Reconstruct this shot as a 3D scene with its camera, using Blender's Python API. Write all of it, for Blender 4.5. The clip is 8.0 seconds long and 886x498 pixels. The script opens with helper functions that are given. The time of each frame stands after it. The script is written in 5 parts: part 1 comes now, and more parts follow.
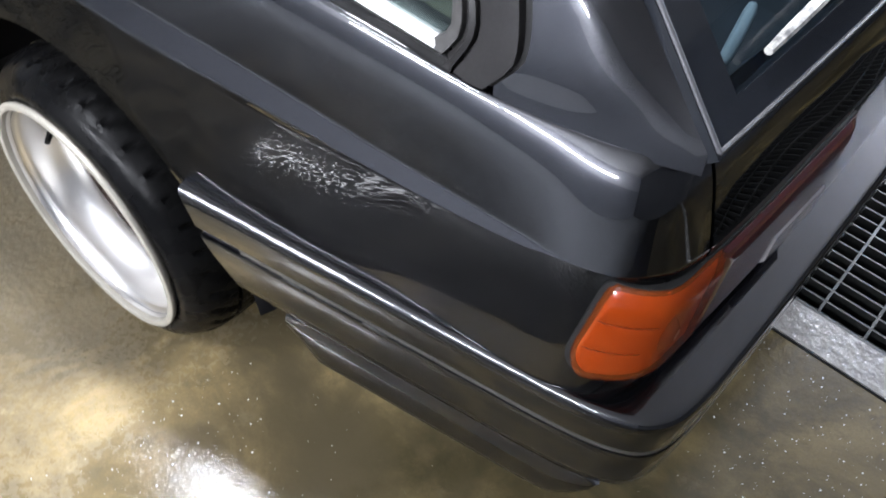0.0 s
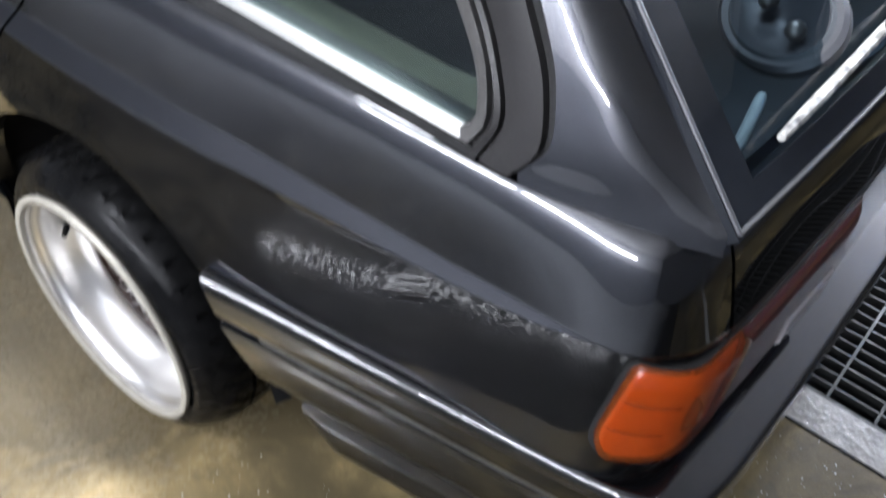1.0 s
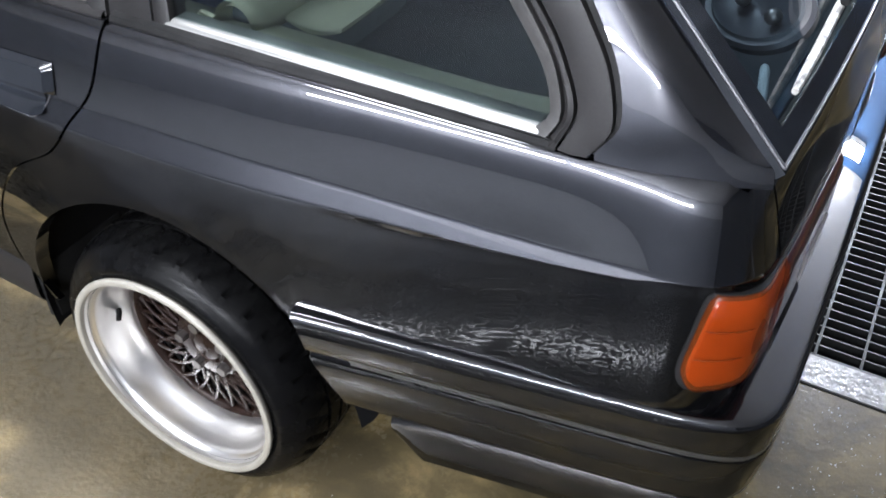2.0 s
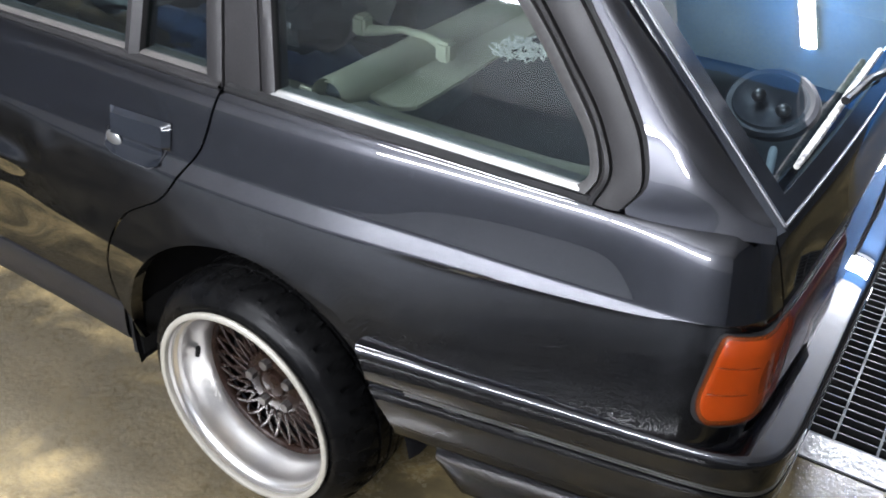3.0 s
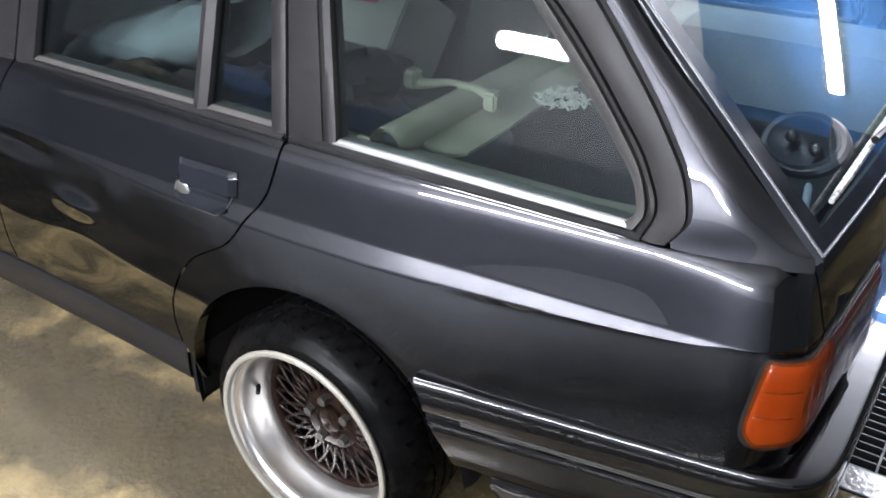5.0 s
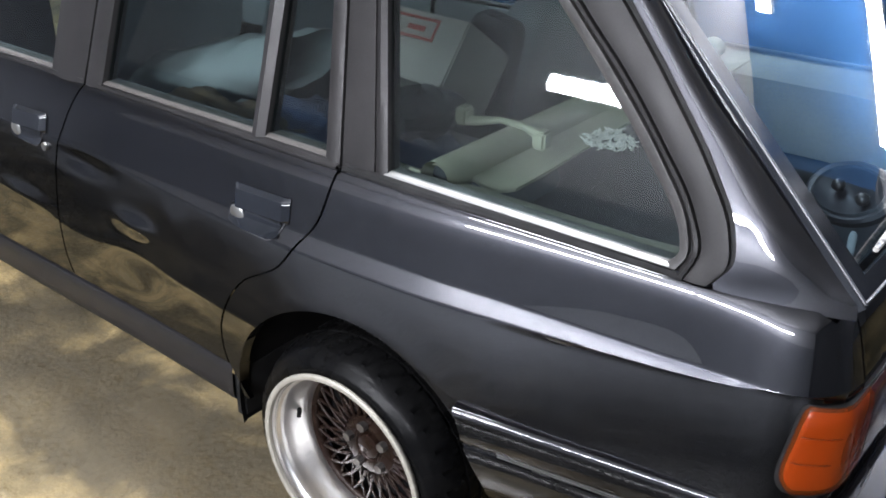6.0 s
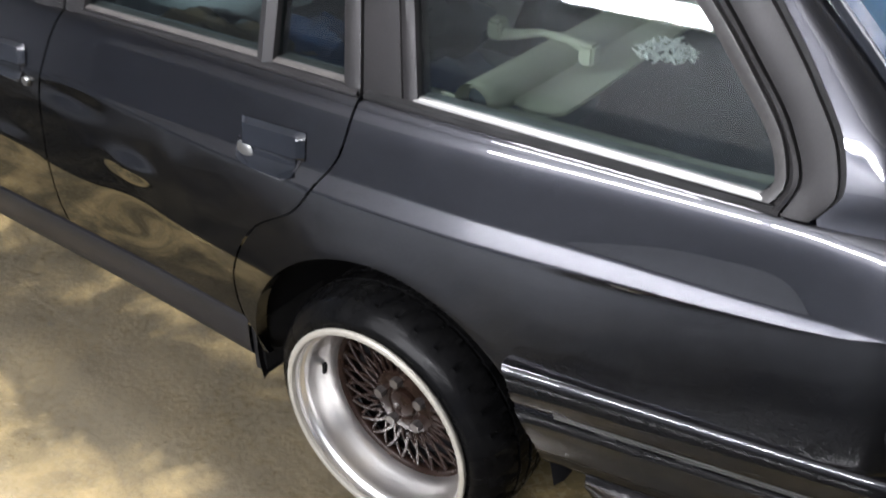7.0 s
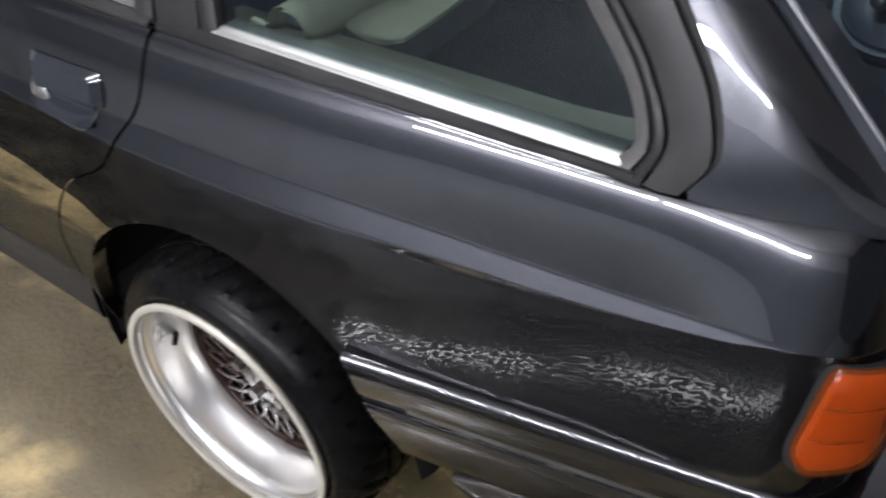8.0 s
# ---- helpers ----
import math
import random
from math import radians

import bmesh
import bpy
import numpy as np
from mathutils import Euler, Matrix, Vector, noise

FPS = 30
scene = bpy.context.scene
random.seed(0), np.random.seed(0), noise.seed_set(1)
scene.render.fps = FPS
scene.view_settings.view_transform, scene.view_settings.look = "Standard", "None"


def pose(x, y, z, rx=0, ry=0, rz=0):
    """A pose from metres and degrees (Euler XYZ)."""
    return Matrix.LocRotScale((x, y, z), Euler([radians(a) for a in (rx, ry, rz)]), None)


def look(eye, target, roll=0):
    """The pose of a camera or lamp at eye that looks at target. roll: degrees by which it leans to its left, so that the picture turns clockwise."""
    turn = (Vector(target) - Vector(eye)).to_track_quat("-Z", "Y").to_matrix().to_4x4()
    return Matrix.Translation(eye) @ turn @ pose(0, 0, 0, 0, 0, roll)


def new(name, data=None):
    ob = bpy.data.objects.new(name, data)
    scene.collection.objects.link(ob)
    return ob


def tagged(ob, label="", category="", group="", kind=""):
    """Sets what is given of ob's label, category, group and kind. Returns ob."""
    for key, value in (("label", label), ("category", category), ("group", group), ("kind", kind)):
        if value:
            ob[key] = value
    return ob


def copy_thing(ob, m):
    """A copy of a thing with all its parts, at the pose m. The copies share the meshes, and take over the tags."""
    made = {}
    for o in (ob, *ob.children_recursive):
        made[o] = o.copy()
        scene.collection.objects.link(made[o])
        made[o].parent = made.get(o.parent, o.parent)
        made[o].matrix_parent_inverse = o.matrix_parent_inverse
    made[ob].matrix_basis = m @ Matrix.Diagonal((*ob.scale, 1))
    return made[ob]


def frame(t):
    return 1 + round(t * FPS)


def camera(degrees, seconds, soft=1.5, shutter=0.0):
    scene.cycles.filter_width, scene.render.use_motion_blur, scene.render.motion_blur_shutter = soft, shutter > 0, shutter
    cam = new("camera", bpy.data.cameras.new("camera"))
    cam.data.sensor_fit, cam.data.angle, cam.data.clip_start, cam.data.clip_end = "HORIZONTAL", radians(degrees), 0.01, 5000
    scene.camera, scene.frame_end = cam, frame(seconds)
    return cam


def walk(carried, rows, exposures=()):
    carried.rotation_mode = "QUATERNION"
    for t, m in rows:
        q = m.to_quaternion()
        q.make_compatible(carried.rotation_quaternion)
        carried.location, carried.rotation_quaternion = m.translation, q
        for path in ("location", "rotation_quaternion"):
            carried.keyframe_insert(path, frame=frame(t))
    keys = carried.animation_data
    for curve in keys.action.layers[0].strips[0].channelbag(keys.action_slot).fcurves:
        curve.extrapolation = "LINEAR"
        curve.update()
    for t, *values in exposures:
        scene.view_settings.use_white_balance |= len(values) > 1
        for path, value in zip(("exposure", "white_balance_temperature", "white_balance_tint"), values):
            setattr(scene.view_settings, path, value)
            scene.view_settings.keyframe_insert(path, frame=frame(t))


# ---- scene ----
cam = camera(52.0, 8.0, soft=1.7, shutter=0.4)
PATH = [
    (0, (1.025, -0.477, 1.471), (0.297, 0.529, -0.097), 5.9),
    (0.5, (1.049, -0.529, 1.477), (0.312, 0.499, -0.072), 10.2),
    (1, (1.013, -0.516, 1.476), (0.19, 0.616, 0.047), 5.3),
    (1.2, (0.976, -0.566, 1.455), (0.152, 0.67, 0.117), 3.6),
    (2.3, (0.941, -0.877, 1.515), (0.212, 0.503, 0.265), 1.0),
    (2.5, (0.975, -0.926, 1.518), (0.198, 0.485, 0.333), 1.7),
    (3, (1.043, -1.014, 1.531), (0.151, 0.421, 0.46), 2.1),
    (3.5, (1.051, -1.049, 1.534), (0.115, 0.367, 0.476), 0.6),
    (4, (1.059, -1.05, 1.533), (0.109, 0.345, 0.459), -1.2),
    (4.5, (1.049, -1.08, 1.548), (0.109, 0.348, 0.511), -0.5),
    (6, (1.072, -1.152, 1.562), (-0.002, 0.276, 0.664), 1.4),
    (6.5, (0.986, -1.12, 1.54), (-0.093, 0.289, 0.617), 1.1),
    (7, (0.897, -1.027, 1.488), (-0.131, 0.33, 0.437), -0.7),
    (7.5, (0.852, -0.875, 1.456), (-0.103, 0.426, 0.275), -2.2),
    (8, (0.906, -0.641, 1.436), (-0.025, 0.582, 0.157), -3.4),
]
LIGHTING = [(0, -0.34, 6550, 10), (1.2, -0.42, 6500, 10), (3, -0.39, 6550, 10), (4.7, -0.47, 6650, 11), (6, -0.58, 6650, 11), (7, -0.62, 6800, 12), (8, -0.65, 6800, 12)]
walk(cam, [(t, look(eye, target, roll)) for t, eye, target, roll in PATH], LIGHTING)

# ---- light: closed workshop, ceiling tubes and wall diffusers ----
world = bpy.data.worlds.new("world")
scene.world = world
world.use_nodes = True
world.node_tree.nodes["Background"].inputs["Color"].default_value = (0.5, 0.6, 0.75, 1)
world.node_tree.nodes["Background"].inputs["Strength"].default_value = 0.02
TUBE_GLOW = 330.0

# ---- materials ----


def material(name, colour, rough=0.5, metal=0.0, coat=0.0, coat_rough=0.03, grain=0.0, grain_size=60.0, spread=0.0,
             spread_size=4.0, bump=0.0, bump_size=80.0, rough_spread=0.0, second=None, transmission=0.0, ior=1.45):
    m = bpy.data.materials.new(name)
    m.use_nodes = True
    nt = m.node_tree
    b = nt.nodes["Principled BSDF"]
    b.inputs["Roughness"].default_value = rough
    b.inputs["Metallic"].default_value = metal
    b.inputs["Coat Weight"].default_value = coat
    b.inputs["Coat Roughness"].default_value = coat_rough
    b.inputs["Transmission Weight"].default_value = transmission
    b.inputs["IOR"].default_value = ior
    b.inputs["Base Color"].default_value = (*colour, 1)
    tc = nt.nodes.new("ShaderNodeTexCoord")

    def tex(size, detail=4.0, seed=0.0):
        mp = nt.nodes.new("ShaderNodeMapping")
        mp.inputs["Location"].default_value = (seed, seed * 0.7, seed * 1.3)
        nt.links.new(tc.outputs["Object"], mp.inputs["Vector"])
        n = nt.nodes.new("ShaderNodeTexNoise")
        n.inputs["Scale"].default_value = size
        n.inputs["Detail"].default_value = detail
        nt.links.new(mp.outputs["Vector"], n.inputs["Vector"])
        return n.outputs["Fac"]

    def ramp(fac, lo, hi, a=0.3, z=0.7):
        r = nt.nodes.new("ShaderNodeMapRange")
        r.inputs["From Min"].default_value, r.inputs["From Max"].default_value = a, z
        r.inputs["To Min"].default_value, r.inputs["To Max"].default_value = lo, hi
        nt.links.new(fac, r.inputs["Value"])
        return r.outputs["Result"]

    def mix(fac, a, b2):
        x = nt.nodes.new("ShaderNodeMix")
        x.data_type = "RGBA"
        nt.links.new(fac, x.inputs["Factor"])
        for sock, v in ((x.inputs["A"], a), (x.inputs["B"], b2)):
            if isinstance(v, tuple):
                sock.default_value = (*v[:3], 1)
            else:
                nt.links.new(v, sock)
        return x.outputs["Result"]

    col = None
    if spread or second:
        other = second or tuple(min(1, c * (1 + spread)) for c in colour)
        col = mix(ramp(tex(spread_size, 5, 3.1), 0, 1), colour, other)
    if grain:
        fac = ramp(tex(grain_size, 3, 7.7), 0, grain)
        dark = tuple(c * 0.35 for c in colour)
        col = mix(fac, col or colour, dark)
    if col:
        nt.links.new(col, b.inputs["Base Color"])
    if rough_spread:
        nt.links.new(ramp(tex(spread_size * 1.7, 6, 11), max(0, rough - rough_spread), min(1, rough + rough_spread)), b.inputs["Roughness"])
    if bump:
        bn = nt.nodes.new("ShaderNodeBump")
        bn.inputs["Strength"].default_value = bump
        bn.inputs["Distance"].default_value = 0.002
        nt.links.new(tex(bump_size, 4, 5), bn.inputs["Height"])
        nt.links.new(bn.outputs["Normal"], b.inputs["Normal"])
    return m


PAINT = material("dark_grey_metallic_paint", (0.0172, 0.0178, 0.0208), 0.30, 1.0, 1.0, 0.008, 0.35, 2600, 0.25, 3, second=(0.0210, 0.0218, 0.0254))
PAINT.node_tree.nodes["Principled BSDF"].inputs["Coat IOR"].default_value = 1.60
PAINT.node_tree.nodes["Principled BSDF"].inputs["Specular Tint"].default_value = (0.25, 0.26, 0.30, 1)
PAINT.node_tree.nodes["Principled BSDF"].inputs["Specular IOR Level"].default_value = 0.2


def scuffed(base):
    m = base.copy()
    m.name = "scuffed_bumper_paint"
    nt = m.node_tree
    b = nt.nodes["Principled BSDF"]
    tc = nt.nodes.new("ShaderNodeTexCoord")
    sep = nt.nodes.new("ShaderNodeSeparateXYZ")
    nt.links.new(tc.outputs["Object"], sep.inputs[0])

    def span(sock, a, z, lo=0.0, hi=1.0):
        r = nt.nodes.new("ShaderNodeMapRange")
        for k, v in (("From Min", a), ("From Max", z), ("To Min", lo), ("To Max", hi)):
            r.inputs[k].default_value = v
        nt.links.new(sock, r.inputs["Value"])
        return r.outputs["Result"]

    def times(a, c):
        k = nt.nodes.new("ShaderNodeMath")
        k.operation = "MULTIPLY"
        nt.links.new(a, k.inputs[0])
        nt.links.new(c, k.inputs[1])
        return k.outputs[0]

    mp = nt.nodes.new("ShaderNodeMapping")
    mp.inputs["Scale"].default_value = (7, 7, 160)
    nt.links.new(tc.outputs["Object"], mp.inputs["Vector"])
    n = nt.nodes.new("ShaderNodeTexNoise")
    n.inputs["Scale"].default_value, n.inputs["Detail"].default_value = 1.6, 8
    nt.links.new(mp.outputs["Vector"], n.inputs["Vector"])
    mask = times(times(span(sep.outputs["Z"], 0.452, 0.472), span(sep.outputs["Z"], 0.500, 0.490)), span(sep.outputs["X"], 0.86, 0.66))
    mask = times(mask, span(n.outputs["Fac"], 0.62, 0.72, 0, 0.45))
    x = nt.nodes.new("ShaderNodeMix")
    x.data_type = "RGBA"
    old = b.inputs["Base Color"].links[0].from_socket
    nt.links.new(mask, x.inputs["Factor"])
    worn = nt.nodes.new("ShaderNodeMix")
    worn.data_type, worn.blend_type = "RGBA", "MULTIPLY"
    worn.inputs["Factor"].default_value = 1.0
    worn.inputs["B"].default_value = (0.5, 0.5, 0.5, 1)
    nt.links.new(old, worn.inputs["A"])
    nt.links.new(worn.outputs["Result"], x.inputs["A"])
    x.inputs["B"].default_value = (0.30, 0.30, 0.29, 1)
    nt.links.new(x.outputs["Result"], b.inputs["Base Color"])
    nt.links.new(span(mask, 0, 0.6, 1.0, 0.2), b.inputs["Coat Weight"])
    nt.links.new(span(mask, 0, 0.6, 0.9, 0.1), b.inputs["Metallic"])
    return m


SCUFFED = scuffed(PAINT)
TRIM = material("matt_black_trim", (0.012, 0.0115, 0.0115), 0.36, 0.0, 0, 0.1, 0.3, 300, 0.5, 9, 0.05, 900, 0.05)
TRIM.node_tree.nodes["Principled BSDF"].inputs["Specular IOR Level"].default_value = 0.13
DULL = material("dull_grey_weatherstrip", (0.035, 0.034, 0.033), 0.4, 0, 0, 0.1, 0.3, 120, 0.3, 14)
RUBBER = material("black_rubber", (0.007, 0.007, 0.007), 0.5, 0, 0, 0.1, 0.3, 200, 1.0, 12, 0.2, 400, 0.1)
RUBBER.node_tree.nodes["Principled BSDF"].inputs["Specular IOR Level"].default_value = 0.08
DULL.node_tree.nodes["Principled BSDF"].inputs["Specular IOR Level"].default_value = 0.25
TYRE = material("tyre_rubber", (0.0016, 0.0016, 0.0018), 0.28, 0, 0, 0.1, 0.4, 90, 1.4, 14, 0.2, 240, 0.12, second=(0.0035, 0.0035, 0.0035))
TYRE.node_tree.nodes["Principled BSDF"].inputs["Specular IOR Level"].default_value = 0.06
# near-black that puts the shade of gaps and cavities into the colour
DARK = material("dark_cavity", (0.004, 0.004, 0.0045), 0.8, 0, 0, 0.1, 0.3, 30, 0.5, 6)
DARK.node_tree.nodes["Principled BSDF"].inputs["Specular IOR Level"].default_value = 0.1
ALU = material("bright_aluminium_trim", (0.26, 0.26, 0.25), 0.42, 1.0, 0, 0.1, 0, 400, 0.06, 12, 0, 700, 0.05)
LIP = material("polished_rim_lip", (0.76, 0.745, 0.72), 0.30, 1.0, 0, 0.1, 0.0, 130, 0.03, 16)
BRONZE = material("dusty_bronze_spokes", (0.008, 0.0042, 0.0030), 0.28, 0.2, 0, 0.1, 0.4, 160, 0.8, 18, 0.2, 300, 0.1)
BRONZE.node_tree.nodes["Principled BSDF"].inputs["Specular IOR Level"].default_value = 0.14
BOLT = material("worn_steel", (0.14, 0.13, 0.125), 0.4, 0.9, 0, 0.1, 0.4, 300, 0.3, 40)
AMBER = material("amber_lens", (0.14, 0.028, 0.004), 0.2, 0, 0.35, 0.05, 0.12, 60, 0.2, 12)
REFLECTOR = material("lamp_reflector", (0.42, 0.40, 0.36), 0.4, 0.0)
BOWL = material("brown_bowl", (0.10, 0.04, 0.02), 0.5)
RED = material("dark_red_lens", (0.035, 0.003, 0.004), 0.16, 0, 0.7, 0.05, 0.1, 60, 0.2, 12)
WHITE_LENS = material("clear_lens", (0.20, 0.19, 0.20), 0.2, 0, 0.6, 0.05, 0.1, 60, 0.2, 12)
STRIP = material("worn_grey_seal", (0.055, 0.055, 0.058), 0.36, 0.5, 0, 0.1, 0.3, 200, 0.5, 12)
WIPER = material("flaking_wiper_paint", (0.55, 0.54, 0.50), 0.5, 0, 0, 0.1, 0.2, 200, 0.3, 55, second=(0.02, 0.02, 0.022))
GLOSS_BLACK = material("gloss_black_glass_border", (0.006, 0.007, 0.009), 0.12, 0, 0, 0.1, 0.2, 200, 0.4, 10, rough_spread=0.05)
SKIRT = material("dull_black_plastic_skirt", (0.006, 0.006, 0.0072), 0.38, 0, 0, 0.1, 0.4, 150, 0.3, 14)
SILL_TRIM = material("dusty_beige_sill_strip", (0.03, 0.027, 0.024), 0.75, 0, 0, 0.1, 0.4, 150, 0.4, 20)
SEAT = material("grey_green_seat_cloth", (0.095, 0.108, 0.115), 0.85, 0, 0, 0.1, 0.2, 40, 0.3, 9)
COVER_CLOTH = material("pale_grey_green_cloth", (0.19, 0.22, 0.225), 0.85, 0, 0, 0.1, 0.2, 40, 0.3, 9)
LEATHER = material("black_seat_vinyl", (0.014, 0.015, 0.018), 0.45, 0, 0, 0.1, 0.0, 60, 0.5, 9)
BEIGE = material("pale_beige_trim", (0.36, 0.35, 0.26), 0.7, 0, 0, 0.1, 0.25, 200, 0.2, 7, 0.2, 300)
CARPET = material("dark_carpet", (0.03, 0.034, 0.038), 0.95, 0, 0, 0.1, 0.0, 120, 0.6, 8)
CARD = material("white_card", (0.22, 0.21, 0.19), 0.7, 0, 0, 0.1, 0.12, 60, 0.15, 5, 0.1, 90)
PAPER = material("white_paper", (0.60, 0.59, 0.54), 0.8, 0, 0, 0.1, 0.1, 90, 0.1, 20)
PRINT_RED = material("red_print", (0.25, 0.04, 0.03), 0.6)
WOOL = material("brown_cloth", (0.085, 0.055, 0.022), 0.95, 0, 0, 0.1, 0.5, 120, 0.9, 18, 0.9, 160, second=(0.02, 0.02, 0.022))
BLUECLOTH = material("blue_cloth", (0.007, 0.017, 0.045), 0.9, 0, 0, 0.1, 0.4, 150, 0.7, 10, 0.6, 120)
STEEL = material("galvanised_grating", (0.026, 0.027, 0.027), 0.5, 0.6, 0, 0.1, 0.5, 120, 0.4, 12, 0.2, 200, 0.12)
WALL = material("painted_block_wall", (0.32, 0.335, 0.37), 0.8, 0, 0, 0.1, 0.15, 30, 0.2, 1.2, 0.4, 50, second=(0.26, 0.275, 0.305))
WHITE_WALL = material("white_reflection_wall", (0.72, 0.72, 0.73), 0.8, 0, 0, 0.1, 0.15, 30, 0.2, 1.2, 0.4, 50, second=(0.62, 0.62, 0.63))
DARK_WALL = material("dark_reflection_wall", (0.05, 0.053, 0.062), 0.7, 0, 0, 0.1, 0.2, 25, 0.3, 1.4, 0.3, 50, second=(0.035, 0.038, 0.044))
BLUEWALL = material("blue_painted_wall", (0.045, 0.16, 0.38), 0.6, 0, 0, 0.1, 0.15, 30, 0.3, 1.5, 0.3, 50)
CEIL = material("ceiling_paint", (0.45, 0.45, 0.46), 0.85, 0, 0, 0.1, 0.15, 20, 0.2, 1.0, 0.3, 40)
HOUSING = material("white_lamp_housing", (0.75, 0.75, 0.73), 0.4)


def glass_material(name, tint):
    m = bpy.data.materials.new(name)
    m.use_nodes = True
    nt = m.node_tree
    nt.nodes.remove(nt.nodes["Principled BSDF"])
    out = nt.nodes["Material Output"]
    tr, gl, mx, lw, pw, ad = (nt.nodes.new("ShaderNode" + k) for k in ("BsdfTransparent", "BsdfGlossy", "MixShader", "LayerWeight", "Math", "Math"))
    tr.inputs["Color"].default_value = (*tint, 1)
    gl.inputs["Roughness"].default_value = 0.02
    lw.inputs["Blend"].default_value = 0.5
    pw.operation, ad.operation = "POWER", "MULTIPLY_ADD"
    pw.inputs[1].default_value = 4.0
    ad.inputs[1].default_value, ad.inputs[2].default_value = 0.85, 0.026
    nt.links.new(lw.outputs["Facing"], pw.inputs[0])
    nt.links.new(pw.outputs[0], ad.inputs[0])
    nt.links.new(ad.outputs[0], mx.inputs[0])
    nt.links.new(tr.outputs[0], mx.inputs[1])
    nt.links.new(gl.outputs[0], mx.inputs[2])
    nt.links.new(mx.outputs[0], out.inputs["Surface"])
    return m




def see_through(m, tint, share):
    """Lets part of the light through a coloured lens."""
    nt = m.node_tree
    tr, mx = nt.nodes.new("ShaderNodeBsdfTransparent"), nt.nodes.new("ShaderNodeMixShader")
    tr.inputs["Color"].default_value = (*tint, 1)
    mx.inputs[0].default_value = share
    nt.links.new(nt.nodes["Principled BSDF"].outputs[0], mx.inputs[1])
    nt.links.new(tr.outputs[0], mx.inputs[2])
    nt.links.new(mx.outputs[0], nt.nodes["Material Output"].inputs["Surface"])


see_through(AMBER, (0.80, 0.22, 0.03), 0.55)
GLASS = glass_material("green_tinted_glass", (0.50, 0.57, 0.57))
REARGLASS = glass_material("dark_tinted_glass", (0.26, 0.35, 0.41))


def glow_material(name, colour, power):
    m = bpy.data.materials.new(name)
    m.use_nodes = True
    b = m.node_tree.nodes["Principled BSDF"]
    b.inputs["Base Color"].default_value = (0.8, 0.8, 0.8, 1)
    b.inputs["Emission Color"].default_value = (*colour, 1)
    b.inputs["Emission Strength"].default_value = power
    return m


TUBE = glow_material("opal_panel", (0.94, 0.98, 1.08), TUBE_GLOW * 0.5)
WALL_TUBE = glow_material("bright_fluorescent_tube", (0.94, 0.98, 1.08), TUBE_GLOW * 1.3)


